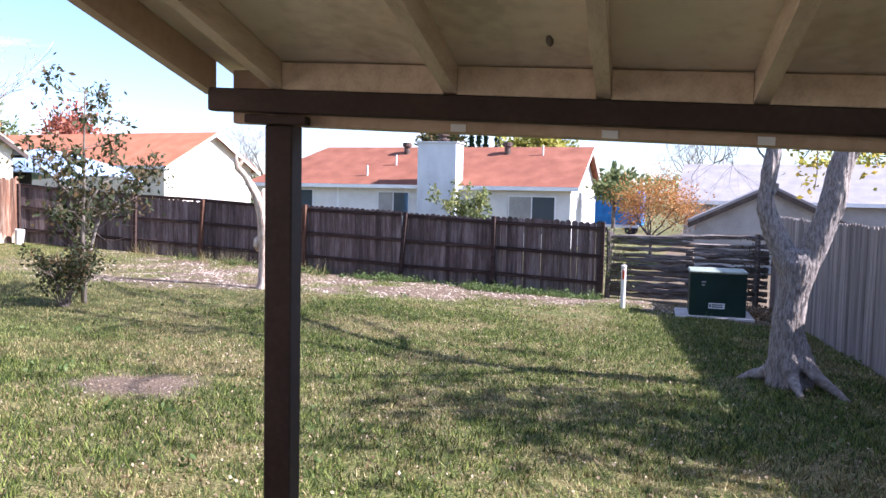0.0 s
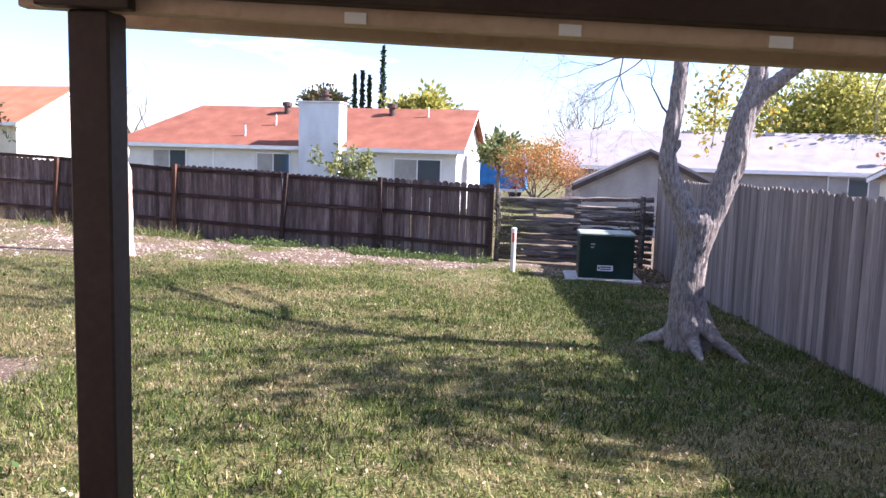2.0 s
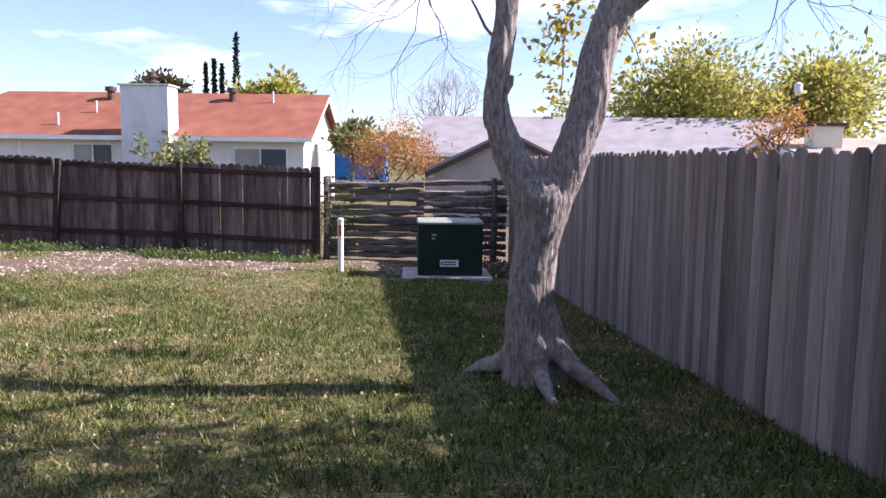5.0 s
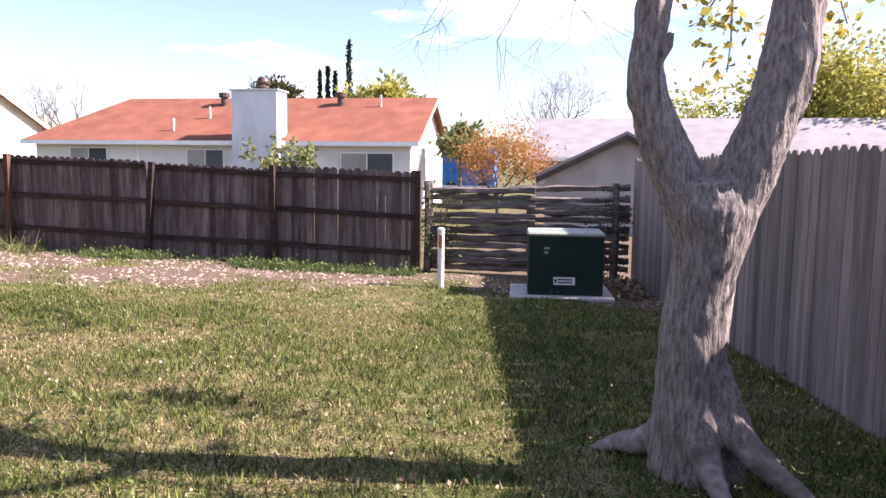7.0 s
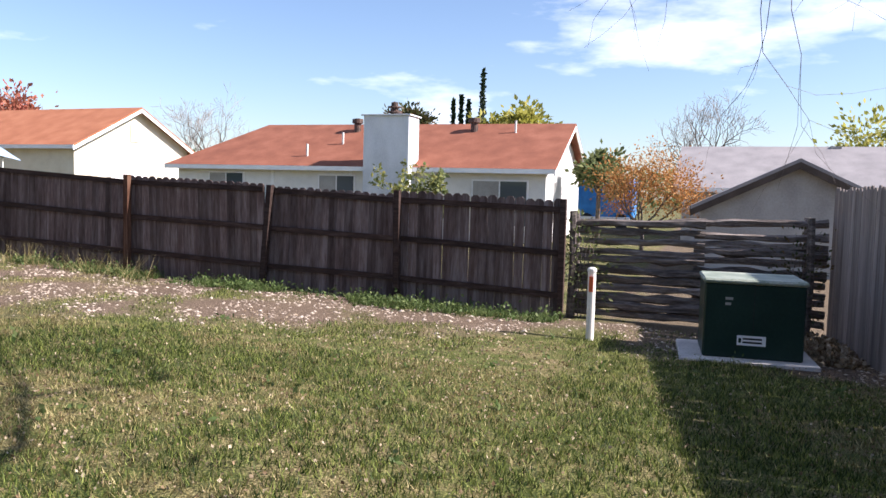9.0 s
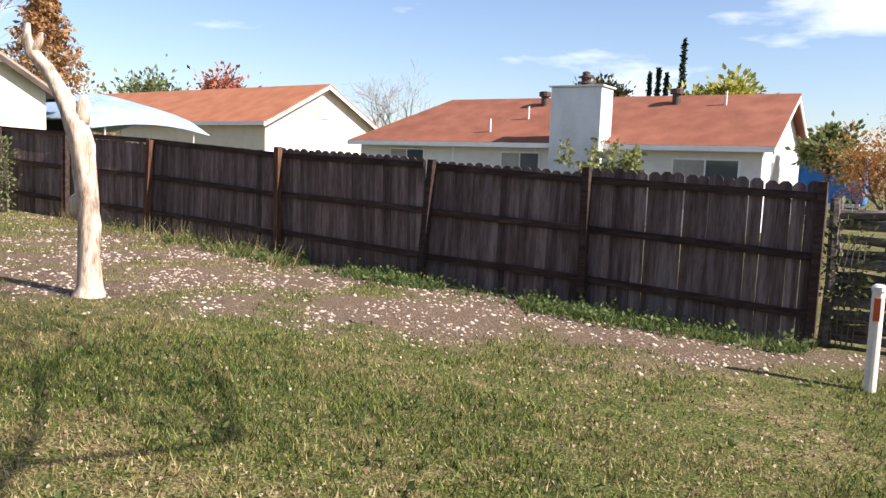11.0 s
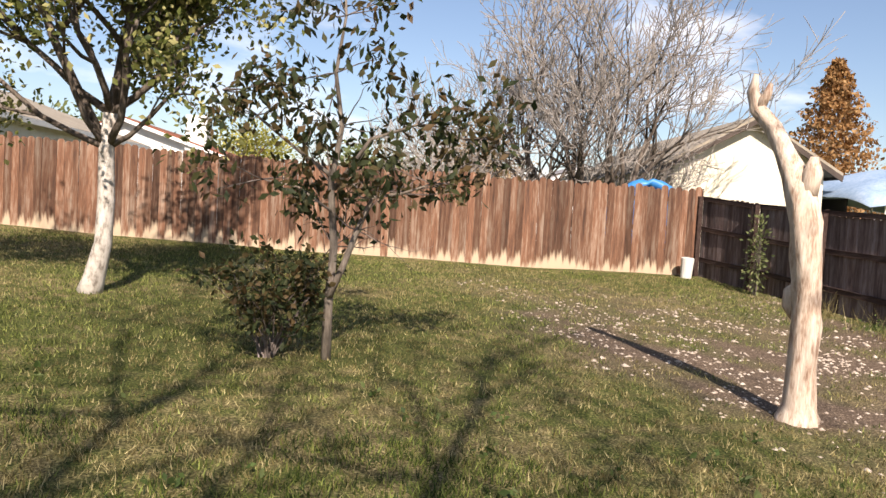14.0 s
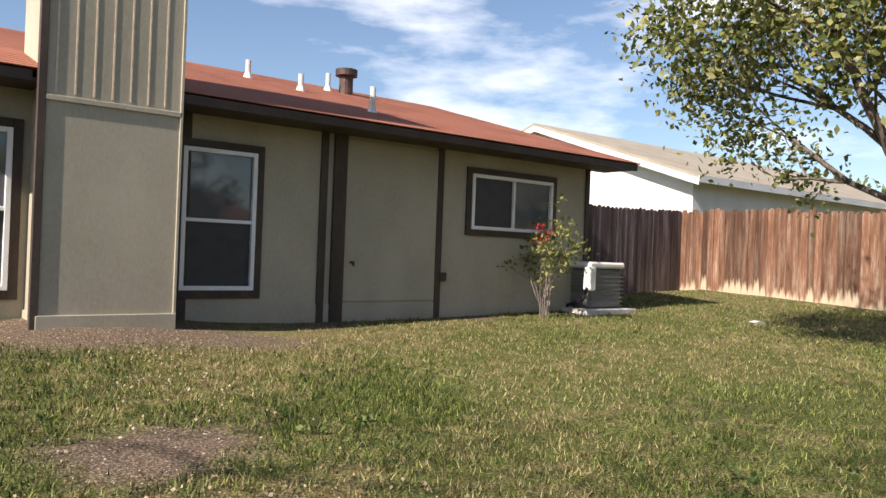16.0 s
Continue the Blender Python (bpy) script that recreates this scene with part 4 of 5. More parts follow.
def dead_tree():
    t = thing("dead_tree", (-9.05, 9.43, height(-9.05, 9.43)), "bleached dead trunk with its bark gone and a broken crooked top", "dead tree")
    bm = tube(bmesh.new(), [(0, 0, -0.1), (0, 0, 0.03), (0.01, 0, 0.13), (0.0, 0, 0.4), (0.0, 0.01, 0.75), (0.0, -0.01, 0.98), (0.01, -0.04, 1.3), (0.0, -0.07, 1.55), (-0.03, -0.1, 1.76), (-0.09, -0.13, 1.92), (-0.19, -0.17, 2.1), (-0.3, -0.23, 2.3), (-0.4, -0.33, 2.46), (-0.42, -0.37, 2.6), (-0.4, -0.36, 2.74)], [0.19, 0.155, 0.12, 0.108, 0.1, 0.098, 0.115, 0.118, 0.105, 0.09, 0.074, 0.064, 0.062, 0.045, 0.018], 18, 0.34, 4)
    part("trunk", bm, "dead_bark", t, smooth=True)
    part("stub", tube(bmesh.new(), [(-0.02, -0.08, 1.75), (0.03, -0.06, 1.95), (0.04, -0.06, 2.06)], [0.09, 0.07, 0.03], 9, 0.3, 2), "dead_bark", t, smooth=True)
    part("stub", tube(bmesh.new(), [(-0.4, -0.33, 2.46), (-0.34, -0.28, 2.58), (-0.33, -0.27, 2.66)], [0.05, 0.035, 0.02], 7, 0.3, 5), "dead_bark", t, smooth=True)
    part("knot", tube(bmesh.new(), [(-0.1, 0, 0.78), (-0.16, -0.03, 0.9), (-0.14, -0.04, 1.0), (-0.08, 0, 1.1)], [0.05, 0.075, 0.07, 0.04], 9, 0.3, 6), "dead_bark", t, smooth=True)


dead_tree()


def young_tree():
    x, y = -10.05, 5.65
    t = thing("young_tree", (x, y, height(x, y)), "thin young tree with sparse drooping brown-green leaves", "tree")
    limbs = [([Vector(p) for p in pts], r, 3) for pts, r in (
        (((0, 0, -0.05), (0.01, 0, 0.5), (-0.03, 0.02, 1.0), (0.03, -0.03, 1.55), (0.0, 0.04, 2.05), (0.06, -0.03, 2.5), (0.03, 0.03, 3.0), (0.07, 0, 3.4)), (0.05, 0.042, 0.036, 0.03, 0.024, 0.018, 0.012, 0.007)),
        (((0.02, 0, 0.55), (0.03, 0.12, 0.85), (0.03, 0.22, 1.15), (0.05, 0.34, 1.45), (0.0, 0.6, 1.5), (0.0, 0.85, 1.6)), (0.035, 0.03, 0.026, 0.02, 0.014, 0.008)),
        (((0.02, 0, 1.5), (0.1, 0.3, 1.95), (0.1, 0.7, 2.1), (0.1, 1.1, 2.0)), (0.022, 0.016, 0.012, 0.006)),
        (((0.02, 0, 1.6), (0.0, -0.3, 1.8), (0.0, -0.7, 2.1), (0.0, -1.0, 2.3)), (0.022, 0.016, 0.012, 0.006)),
        (((0.02, 0, 1.3), (0.1, -0.3, 1.5), (0.1, -0.6, 1.55)), (0.018, 0.012, 0.006)))]
    tips = []
    rnd = random.Random(8)
    for pts, r, k in list(limbs):
        for p in pts[2:]:
            for j in range(5):
                d = Vector((rnd.uniform(-1, 1), rnd.uniform(-1, 1), rnd.uniform(-0.3, 0.8)))
                a, b = grow(p, d, 0.42, 0.007, 1, rnd.randrange(999), spread=45, up=0.05, kids=2)
                limbs += a
                tips += b
    part("trunk", limb_mesh(limbs, lambda k: k >= 2, 8), "sapling_bark", t, smooth=True)
    part("twig_mass", limb_mesh(limbs, lambda k: k < 2, 4), "twig", t)
    leaves("crown", around([p for p in tips if p.z > 1.15], 3, 0.08, 3), 0.05, "dark_leaf", t, "drooping brown-green leaves", 7, droop=1.0, long=2.2)


def shrub(name, x, y, r, h, n, material, label, category, size=0.03, seed=1):
    t = thing(name, (x, y, height(x, y)), label, category)
    rnd = random.Random(seed)
    limbs, tips = [], []
    for k in range(n):
        a = rnd.uniform(0, 6.28)
        d = Vector((math.cos(a) * r / h, math.sin(a) * r / h, 1.0 + rnd.random()))
        l, b = grow((rnd.uniform(-0.06, 0.06), rnd.uniform(-0.06, 0.06), -0.02), d, h * rnd.uniform(0.5, 0.9), 0.01, 2, rnd.randrange(9999), spread=35, up=0.05, kids=2, shrink=0.5)
        limbs += l
        tips += b
    part("stem_mass", limb_mesh(limbs, lambda k: True, 5), "twig", t)
    leaves("foliage", around(tips, 3, 0.035, seed), size, material, t, "", seed)
    return t


def leafy_tree():
    x, y = -12.4, 2.7
    t = thing("leafy_tree", (x, y, height(x, y)), "slender tree with a crooked pale trunk and an airy olive-green crown", "tree")
    trunk = [Vector(p) for p in ((-0.05, -0.1, -0.08), (0, -0.02, 0.15), (0.05, 0.1, 0.6), (0.06, 0.12, 1.1), (0.05, 0.1, 1.7), (0.08, 0.14, 2.1))]
    part("trunk", tube(bmesh.new(), trunk, [0.16, 0.125, 0.1, 0.092, 0.085, 0.08], 12, 0.1, 1), "pale_bark", t, "pale flaky trunk", smooth=True)
    limbs, tips = [], []
    for k, (w, ln, r) in enumerate((((0.1, 0.15, 1), 1.5, 0.07), ((0.2, 1, 0.45), 1.45, 0.05), ((-0.1, -1, 0.45), 1.6, 0.05), ((0.9, 0.2, 0.6), 1.3, 0.045), ((-0.9, -0.1, 0.6), 1.4, 0.045), ((0.5, -0.9, 0.2), 1.5, 0.04), ((0.3, 0.9, 0.6), 1.2, 0.035), ((0.7, -0.6, 0.5), 1.5, 0.04), ((0.4, 0.5, 1), 1.6, 0.05), ((0.1, -0.3, 1.4), 2.6, 0.06), ((-0.4, 0.3, 1.4), 2.5, 0.055))):
        a, b = grow(trunk[-1 if k < 5 else 4], w, ln, r, 3, 60 + k, spread=48, up=0.1, kids=3, bend=0.25, shrink=0.66)
        limbs += a
        tips += b
    part("limb", limb_mesh(limbs, lambda k: k >= 2, 8), "brown_bark", t, smooth=True)
    part("twig_mass", limb_mesh(limbs, lambda k: k < 2, 4), "twig", t)
    leaves("crown", around(tips, 15, 0.19, 2), 0.054, "olive_leaf", t, "airy olive and yellow-green leaves", 9)


young_tree()
shrub("shrub", -9.95, 5.15, 0.5, 0.75, 30, "dark_leaf", "low dark shrub with leathery brown-green leaves", "shrub", 0.042, 4)
leafy_tree()
rs = shrub("rose_bush", -12.0, -2.05, 0.3, 1.2, 12, "green_leaf", "tall thin rose bush with green leaves and red blooms", "rose bush", 0.04, 12)
for k, p in enumerate(((0.12, 0.2, 1.25), (0.25, 0.2, 1.2), (0.3, 0.1, 1.33), (0.2, 0.0, 1.1))):
    leaves("bloom", around([p], 16, 0.024, 3 + k), 0.03, "rose", rs, "red rose bloom", 3 + k)


def ivy(name, x, y, w, h, n, label, seed, material="weed", size=0.045):
    g = np.random.default_rng(seed)
    z = height(x, y)
    t = thing(name, (x, y, z), label, "climbing plant")
    c = g.normal(size=(n, 3)) * (w / 2, 0.05, h / 4) + (0, 0, h / 2)
    c[:, 2] = np.clip(c[:, 2], 0.02, h)
    leaves("foliage", c, size, material, t, "", seed)
    bm = bmesh.new()
    for k in range(6):
        a = (k - 2.5) * w / 8
        tube(bm, [(a, 0, -0.02), (a * 1.3, 0.02, h * 0.4), (a + 0.05, 0, h * 0.75)], [0.008, 0.006, 0.004], 4)
    part("stem", bm, "twig", t)


ivy("vine", -16.75, 12.65, 0.3, 1.4, 420, "dark green vine climbing the dark fence", 4, "far_leaf")
ivy("vine", -2.45, 13.85, 0.4, 1.55, 420, "green vine on the split logs", 5, "far_leaf", 0.04)
ivy("vine", 0.5, 13.85, 0.45, 1.5, 380, "brown-green vine on the split logs", 6, "dark_leaf", 0.035)


# ---- neighbouring houses ----
def neighbour(x, y, rz, ln, deep, eave, ridge, wall, roof, label, hip0=0.0, hip1=0.0, over=0.45, openings=(), gable_trim="white", z=-0.1):
    """A house whose ridge runs along its own x, from 0 to ln, with its front at y = 0. openings: (x0, x1, z0, z1) on the front."""
    h = thing("neighbouring_house", (x, y, z), label, "house", "neighbouring houses", rz)
    e = eave - z
    r = ridge - z
    part("wall", boxed(0, 0, -0.3, ln, deep, e, bevel=0), wall, h)
    for n, (xx, hp) in enumerate(((0, hip0), (ln, hip1))):
        if not hp:
            bm = bmesh.new()
            v = [bm.verts.new(p) for p in ((xx, 0.02, e), (xx, deep - 0.02, e), (xx, deep / 2, r - 0.06))]
            w = [bm.verts.new((q.co.x + (0.1 if n == 0 else -0.1), q.co.y, q.co.z)) for q in v]
            bm.faces.new(v)
            bm.faces.new(w[::-1])
            for k in range(3):
                bm.faces.new((v[k], w[k], w[(k + 1) % 3], v[(k + 1) % 3]))
            bmesh.ops.recalc_face_normals(bm, faces=bm.faces)
            part("gable", bm, wall, h)
    s = (r - e) / (deep / 2)
    for y0, sg in ((-over, 1), (deep + over, -1)):
        bm = bmesh.new()
        zz = e - over * s
        a0, a1 = -over + 0.0, ln + over
        top = [(a0 + (hip0 and 0), y0, zz), (a1, y0, zz), (a1 - hip1 if hip1 else a1, deep / 2, r), (a0 + hip0 if hip0 else a0, deep / 2, r)]
        t = [bm.verts.new(p) for p in top]
        u = [bm.verts.new((p[0], p[1], p[2] - 0.09)) for p in top]
        bm.faces.new(t)
        bm.faces.new(u[::-1])
        for k in range(4):
            bm.faces.new((t[k], u[k], u[(k + 1) % 4], t[(k + 1) % 4]))
        bmesh.ops.recalc_face_normals(bm, faces=bm.faces)
        part("roof", bm, roof, h)
        part("fascia", boxed(a0, y0 - 0.02 if sg > 0 else y0, zz - 0.2, a1, y0 if sg > 0 else y0 + 0.02, zz - 0.01, bevel=0), gable_trim, h)
    for n, hp in enumerate((hip0, hip1)):
        a = -over if n == 0 else ln + over
        if hp:
            bm = bmesh.new()
            zz = e - over * s
            q = a + hp if n == 0 else a - hp
            v = [bm.verts.new(p) for p in ((a, -over, zz), (a, deep + over, zz), (q, deep / 2, r))]
            bm.faces.new(v)
            part("roof", bm, roof, h)
        else:
            for sg in (-1, 1):
                yy = -over if sg < 0 else deep + over
                bm = bmesh.new()
                v = []
                for dx in (0, 0.06 if n == 0 else -0.06):
                    for (py, pz) in ((yy, e - over * s - 0.09), (deep / 2, r - 0.09), (deep / 2, r - 0.27), (yy, e - over * s - 0.27)):
                        v.append(bm.verts.new((a + dx, py, pz)))
                bm.faces.new(v[:4])
                bm.faces.new(v[4:][::-1])
                for k in range(4):
                    bm.faces.new((v[k], v[4 + k], v[4 + (k + 1) % 4], v[(k + 1) % 4]))
                bmesh.ops.recalc_face_normals(bm, faces=bm.faces)
                part("barge_board", bm, gable_trim, h)
    for a, b, c, d in openings:
        w = new("window")
        w.parent = h
        part("window_frame", box(boxed(a, -0.05, c, b, -0.005, d, bevel=0), a, -0.05, c, a + 0.01, -0.005, d), "white" if wall != "wall_white" else "vinyl", w)
        m = (a + b) / 2
        for p0, p1 in ((a + 0.07, m - 0.03), (m + 0.03, b - 0.07)):
            part("pane", boxed(p0, -0.065, c + 0.07, p1, -0.052, d - 0.07, bevel=0), "wall_grey" if p0 < m - 0.2 else "glass", w)
    return h


RED = neighbour(-24.25, 33.0, 0, 17.6, 9.0, 3.1, 5.15, "wall_white", "shingle", "white house with a red-brown shingle roof, hipped at one end", hip0=2.6, openings=((1.7, 3.6, 1.3, 2.7), (7.4, 9.2, 1.3, 2.65), (14.5, 16.9, 0.6, 2.55)))
for x in (5.0, 8.9):
    part("trim_board", boxed(x, -0.03, 0, x + 0.12, 0, 2.9), "white", RED)
part("chimney", boxed(9.95, -0.9, -0.2, 12.0, 0.3, 5.1, bevel=0.02), "chimney_cladding", RED, "pale clad chimney")
part("chimney_cap", boxed(9.87, -0.98, 5.1, 12.08, 0.38, 5.16), "chimney_cladding", RED)
part("chimney_pot", tube(bmesh.new(), [(11.1, -0.3, 5.1), (11.1, -0.3, 5.25), (11.1, -0.3, 5.27), (11.1, -0.3, 5.33), (11.1, -0.3, 5.35), (11.1, -0.3, 5.47), (11.1, -0.3, 5.49), (11.1, -0.3, 5.54), (11.1, -0.3, 5.56), (11.1, -0.3, 5.7), (11.1, -0.3, 5.74)], [0.16, 0.16, 0.32, 0.32, 0.18, 0.18, 0.3, 0.3, 0.15, 0.15, 0.05], 12), "dark_metal", RED, "rusty cowl")
for x in (7.6, 13.5):
    part("vent_stack", tube(bmesh.new(), [(x, 3.6, 4.6), (x, 3.6, 5.2), (x, 3.6, 5.22), (x, 3.6, 5.42), (x, 3.6, 5.45)], [0.17, 0.17, 0.27, 0.27, 0.1], 12), "dark_metal", RED, "rusty roof vent")
for x, yy in ((7.6, 2.0), (9.0, 3.5), (15.5, 3.4), (6.5, 0.6)):
    part("vent_pipe", tube(bmesh.new(), [(x, yy, 3.1 + yy * 0.45), (x, yy, 3.75 + yy * 0.45)], [0.05, 0.05], 8), "pipe", RED)

ORG = neighbour(-52.5, 34.2, -3, 22.0, 8.4, 4.0, 6.1, "wall_cream", "shingle_orange", "cream house with an orange-brown shingle roof", openings=((8, 10, 1.6, 2.9),))
w = new("window")
w.parent = ORG
part("window_frame", boxed(22.0, 2.6, 1.6, 22.05, 5.0, 2.9), "white", w)
for a in (2.7, 3.88):
    part("pane", boxed(22.05, a, 1.7, 22.07, a + 1.05, 2.8), "wall_white", w)
part("gable_vent", boxed(22.0, 3.8, 4.3, 22.06, 4.6, 5.3), "wall_cream", ORG)
BARN = neighbour(-40.0, 14.6, 0, 13.0, 4.9, 3.95, 5.35, "wall_cream", "shingle_tan", "cream gabled house with a weathered tan roof", over=0.4, gable_trim="trim")
GREYH = neighbour(-1.5, 40.0, -3, 19.5, 9.0, 2.6, 4.6, "wall_grey", "shingle_grey", "long grey house with a pale grey shingle roof", openings=((1.5, 3.4, 1.0, 2.3), (13.5, 15.5, 1.2, 2.3)))
SHED = neighbour(3.95, 24.0, 90, 3.5, 4.7, 1.8, 2.95, "wall_grey", "shingle_grey", "small grey outbuilding with a gable", over=0.25, gable_trim="trim")
for x, yy, zz in ((2.5, 3.2, 3.9), (6.5, 4.2, 4.5), (11, 4.0, 4.5)):
    part("roof_vent", boxed(x, yy, zz - 0.2, x + 0.5, yy + 0.3, zz + 0.2), "wall_grey", GREYH)
WHT = neighbour(-22.0, -6.5, 180, 18.0, 11.6, 4.2, 6.1, "wall_white", "shingle_tan", "white house with a grey-tan shingle roof", over=0.5, gable_trim="wall_white", z=0.3, openings=((3.0, 3.8, 1.9, 2.9), (6.0, 6.9, 1.9, 2.9)))
FAR = neighbour(-45.0, -4.0, 180, 14.0, 9.6, 4.3, 5.8, "wall_white", "shingle", "white house with a red-brown roof, far off behind the side fence", over=0.5)
part("chimney", boxed(-0.3, 0.5, 3.0, 0.8, 1.6, 6.2), "wall_white", FAR, "white chimney")
SM = neighbour(-59.0, 13.6, 0, 9.0, 7.0, 3.6, 5.2, "wall_white", "shingle_grey", "small white gabled house in the distance")


def canopy():
    t = thing("canopy_tent", (-28.0, 22.0, 0.2), "pale blue canopy tent with drooping edges behind the fence", "canopy tent")
    g = bmesh.new()
    bmesh.ops.create_grid(g, x_segments=12, y_segments=12, size=1.0)
    for v in g.verts:
        x, y = v.co.x, v.co.y
        q = 0.55 * max(abs(x), abs(y)) + 0.45 * math.hypot(x, y)
        v.co = Vector((x * 3.4, y * 2.4, 3.85 - 0.95 * q ** 1.35 - (0.16 * (1 - min(abs(abs(x) - 1), 1)) if q > 0.99 else 0) - 0.05 * math.sin(7 * x) * q))
    r = bmesh.ops.extrude_face_region(g, geom=g.faces[:])
    for v in r["geom"]:
        if isinstance(v, bmesh.types.BMVert):
            v.co.z -= 0.03
    part("roof", g, "canvas", t, smooth=True)
    for x in (-3.2, 3.2):
        for y in (-1.8, 1.8):
            part("leg", tube(bmesh.new(), [(x, y, -0.3), (x, y, 2.7)], [0.03, 0.03], 8), "pipe", t)
    part("side_curtain", boxed(-2.6, -1.8, 0.0, 1.2, -1.76, 2.75), "dark", t)


canopy()
tr = thing("trampoline", (-23.0, 12.6, 0.6), "upturned blue trampoline ring behind the fence", "trampoline")
bm = bmesh.new()
tube(bm, [(0.2 * math.cos(a), 1.0 * math.cos(a), 0.95 + 1.3 * math.sin(a)) for a in [math.pi * k / 14 - 0.3 for k in range(18)]], [0.14] * 18, 8)
part("pad", bm, "blue", tr, smooth=True)
part("mat", tube(bmesh.new(), [(-0.02, 0, 1.0), (0.02, 0, 1.0)], [1.1, 1.1], 24), "blue", tr)
part("stand", tube(bmesh.new(), [(0, 0, -0.4), (0, 0, 0.6)], [0.05, 0.05], 8), "pipe", tr)
bt = thing("parked_truck", (-7.7, 48.0, 0), "blue box truck parked far off between the houses", "truck")
part("body", boxed(0, 0, 0.6, 3.4, 2.4, 2.95, bevel=0.1), "blue", bt)
part("bumper", boxed(0.2, -0.06, 0.5, 3.2, 0, 0.7), "white", bt)
for x in (0.7, 2.7):
    part("wheel", tube(bmesh.new(), [(x, -0.02, 0.45), (x, 0.25, 0.45)], [0.45, 0.45], 14), "dark", bt)


# ---- distant trees ----
def far_tree(x, y, h, r, trunk, material, label, seed, n=2600, size=0.22, bare_tree=False, flat=0.75, bark="brown_bark"):
    t = thing("distant_tree", (x, y, -0.1), label, "tree", "trees beyond the yard")
    limbs, tips = [], []
    rnd = random.Random(seed)
    tube_h = h - 2 * r * flat
    top = Vector((0, 0, max(0.3, tube_h)))
    limbs.append(([Vector((0, 0, -0.2)), top * 0.5, top], [trunk, trunk * 0.85, trunk * 0.8], 9))
    for k in range(6):
        a = k * 1.05 + rnd.random()
        l, b = grow(top * rnd.uniform(0.8, 1), (math.cos(a), math.sin(a), rnd.uniform(0.5, 1.6)), r * 0.68, trunk * 0.5, (4 if y < 20 else 3) if bare_tree else 2, seed * 10 + k, spread=42, up=0.12, kids=4 if bare_tree and y < 20 else 3, bend=0.25, shrink=0.66)
        limbs += l
        tips += b
    if bare_tree:
        for k in range(3):
            l, b = grow(top, (rnd.uniform(-0.4, 0.4), rnd.uniform(-0.4, 0.4), 1), r * 0.7, trunk * 0.5, 4, seed * 10 + 20 + k, spread=45, up=0.1, kids=3, bend=0.25, shrink=0.66)
            limbs += l
            tips += b
    if bare_tree:
        limbs = [(a, [max(q, 0.009) for q in b], k) for a, b, k in limbs]
    part("trunk", limb_mesh(limbs, lambda k: k > 1, 7), bark, t, smooth=True)
    part("twig_mass", limb_mesh(limbs, lambda k: k <= 1, 3), "grey_twig" if bare_tree else bark, t)
    if n:
        g = np.random.default_rng(seed)
        c = around(tips, max(1, n // len(tips)), r * 0.16, seed)
        leaves("crown", c, size, material, t, "", seed)
    return t


far_tree(-24.0, 11.6, 9.2, 5.1, 0.2, "litter", "wide bare grey tree with a few dry leaves", 11, n=0, size=0.05, bare_tree=True, flat=0.8)
far_tree(-25.0, 9.8, 7.6, 4.0, 0.15, "litter", "wide bare grey tree with a few dry leaves", 31, n=0, size=0.05, bare_tree=True, flat=0.8)
far_tree(-2.5, 28.0, 5.2, 1.75, 0.08, "orange_leaf", "small tree with sparse orange leaves", 13, n=6500, size=0.052, flat=1.2)
far_tree(-65.5, 62, 11.6, 4.4, 0.3, "red_leaf", "red-leaved tree behind the roofs", 14, n=2600, size=0.3)
far_tree(-95, 74, 13.6, 5.5, 0.3, "far_leaf", "dark green tree behind the roofs", 15, n=2600, size=0.4)
far_tree(-34, 50, 7.9, 4.6, 0.25, "litter", "bare pale tree behind the roofs", 16, n=0, size=0.08, bare_tree=True)
far_tree(-19.2, 50, 8.0, 1.6, 0.3, "dark_leaf", "round olive-brown tree behind the roof", 17, n=3400, size=0.2)
far_tree(-12.2, 52, 7.9, 2.7, 0.3, "lime_leaf", "broad green tree behind the roof", 18, n=4600, size=0.24)
far_tree(-4.9, 36, 4.0, 1.0, 0.12, "far_leaf", "dark green bush between the houses", 19, n=2600, size=0.15)
far_tree(-0.5, 60, 9.4, 4.4, 0.2, "litter", "bare twiggy tree behind the grey house", 20, n=0, bare_tree=True)
far_tree(12.0, 50, 8.8, 4.8, 0.3, "lime_leaf", "broad yellow-green tree beyond the fence", 21, n=11000, size=0.2)
far_tree(17.0, 50, 10.2, 5.2, 0.3, "lime_leaf", "broad yellow-green tree beyond the fence", 22, n=11000, size=0.2)
far_tree(23.5, 50, 10.0, 5.2, 0.3, "lime_leaf", "broad yellow-green tree beyond the fence", 23, n=11000, size=0.22)
far_tree(10.2, 24, 4.2, 1.2, 0.08, "orange_leaf", "small tree with orange-red leaves", 24, n=700, size=0.09)
# the next tree stays out of view; added only to shade the near lawn
far_tree(7.6, 3.5, 8.6, 2.9, 0.14, "green_leaf", "unseen half-bare tree added beyond the grey fence to dapple the lawn with shade", 33, n=3300, size=0.13)
far_tree(-66, -7.0, 8.6, 4.0, 0.25, "lime_leaf", "yellow-green tree behind the side fence", 25, n=3000, size=0.18)
far_tree(-38, 4.6, 4.8, 2.2, 0.2, "far_leaf", "green tree behind the side fence", 26, n=3000, size=0.18)
far_tree(-36, 9.0, 5.8, 3.4, 0.2, "litter", "brownish tree behind the side fence", 27, n=9000, size=0.1)
far_tree(-70, -22.0, 9.5, 4.5, 0.3, "far_leaf", "green tree in the distance", 28, n=2600, size=0.3)
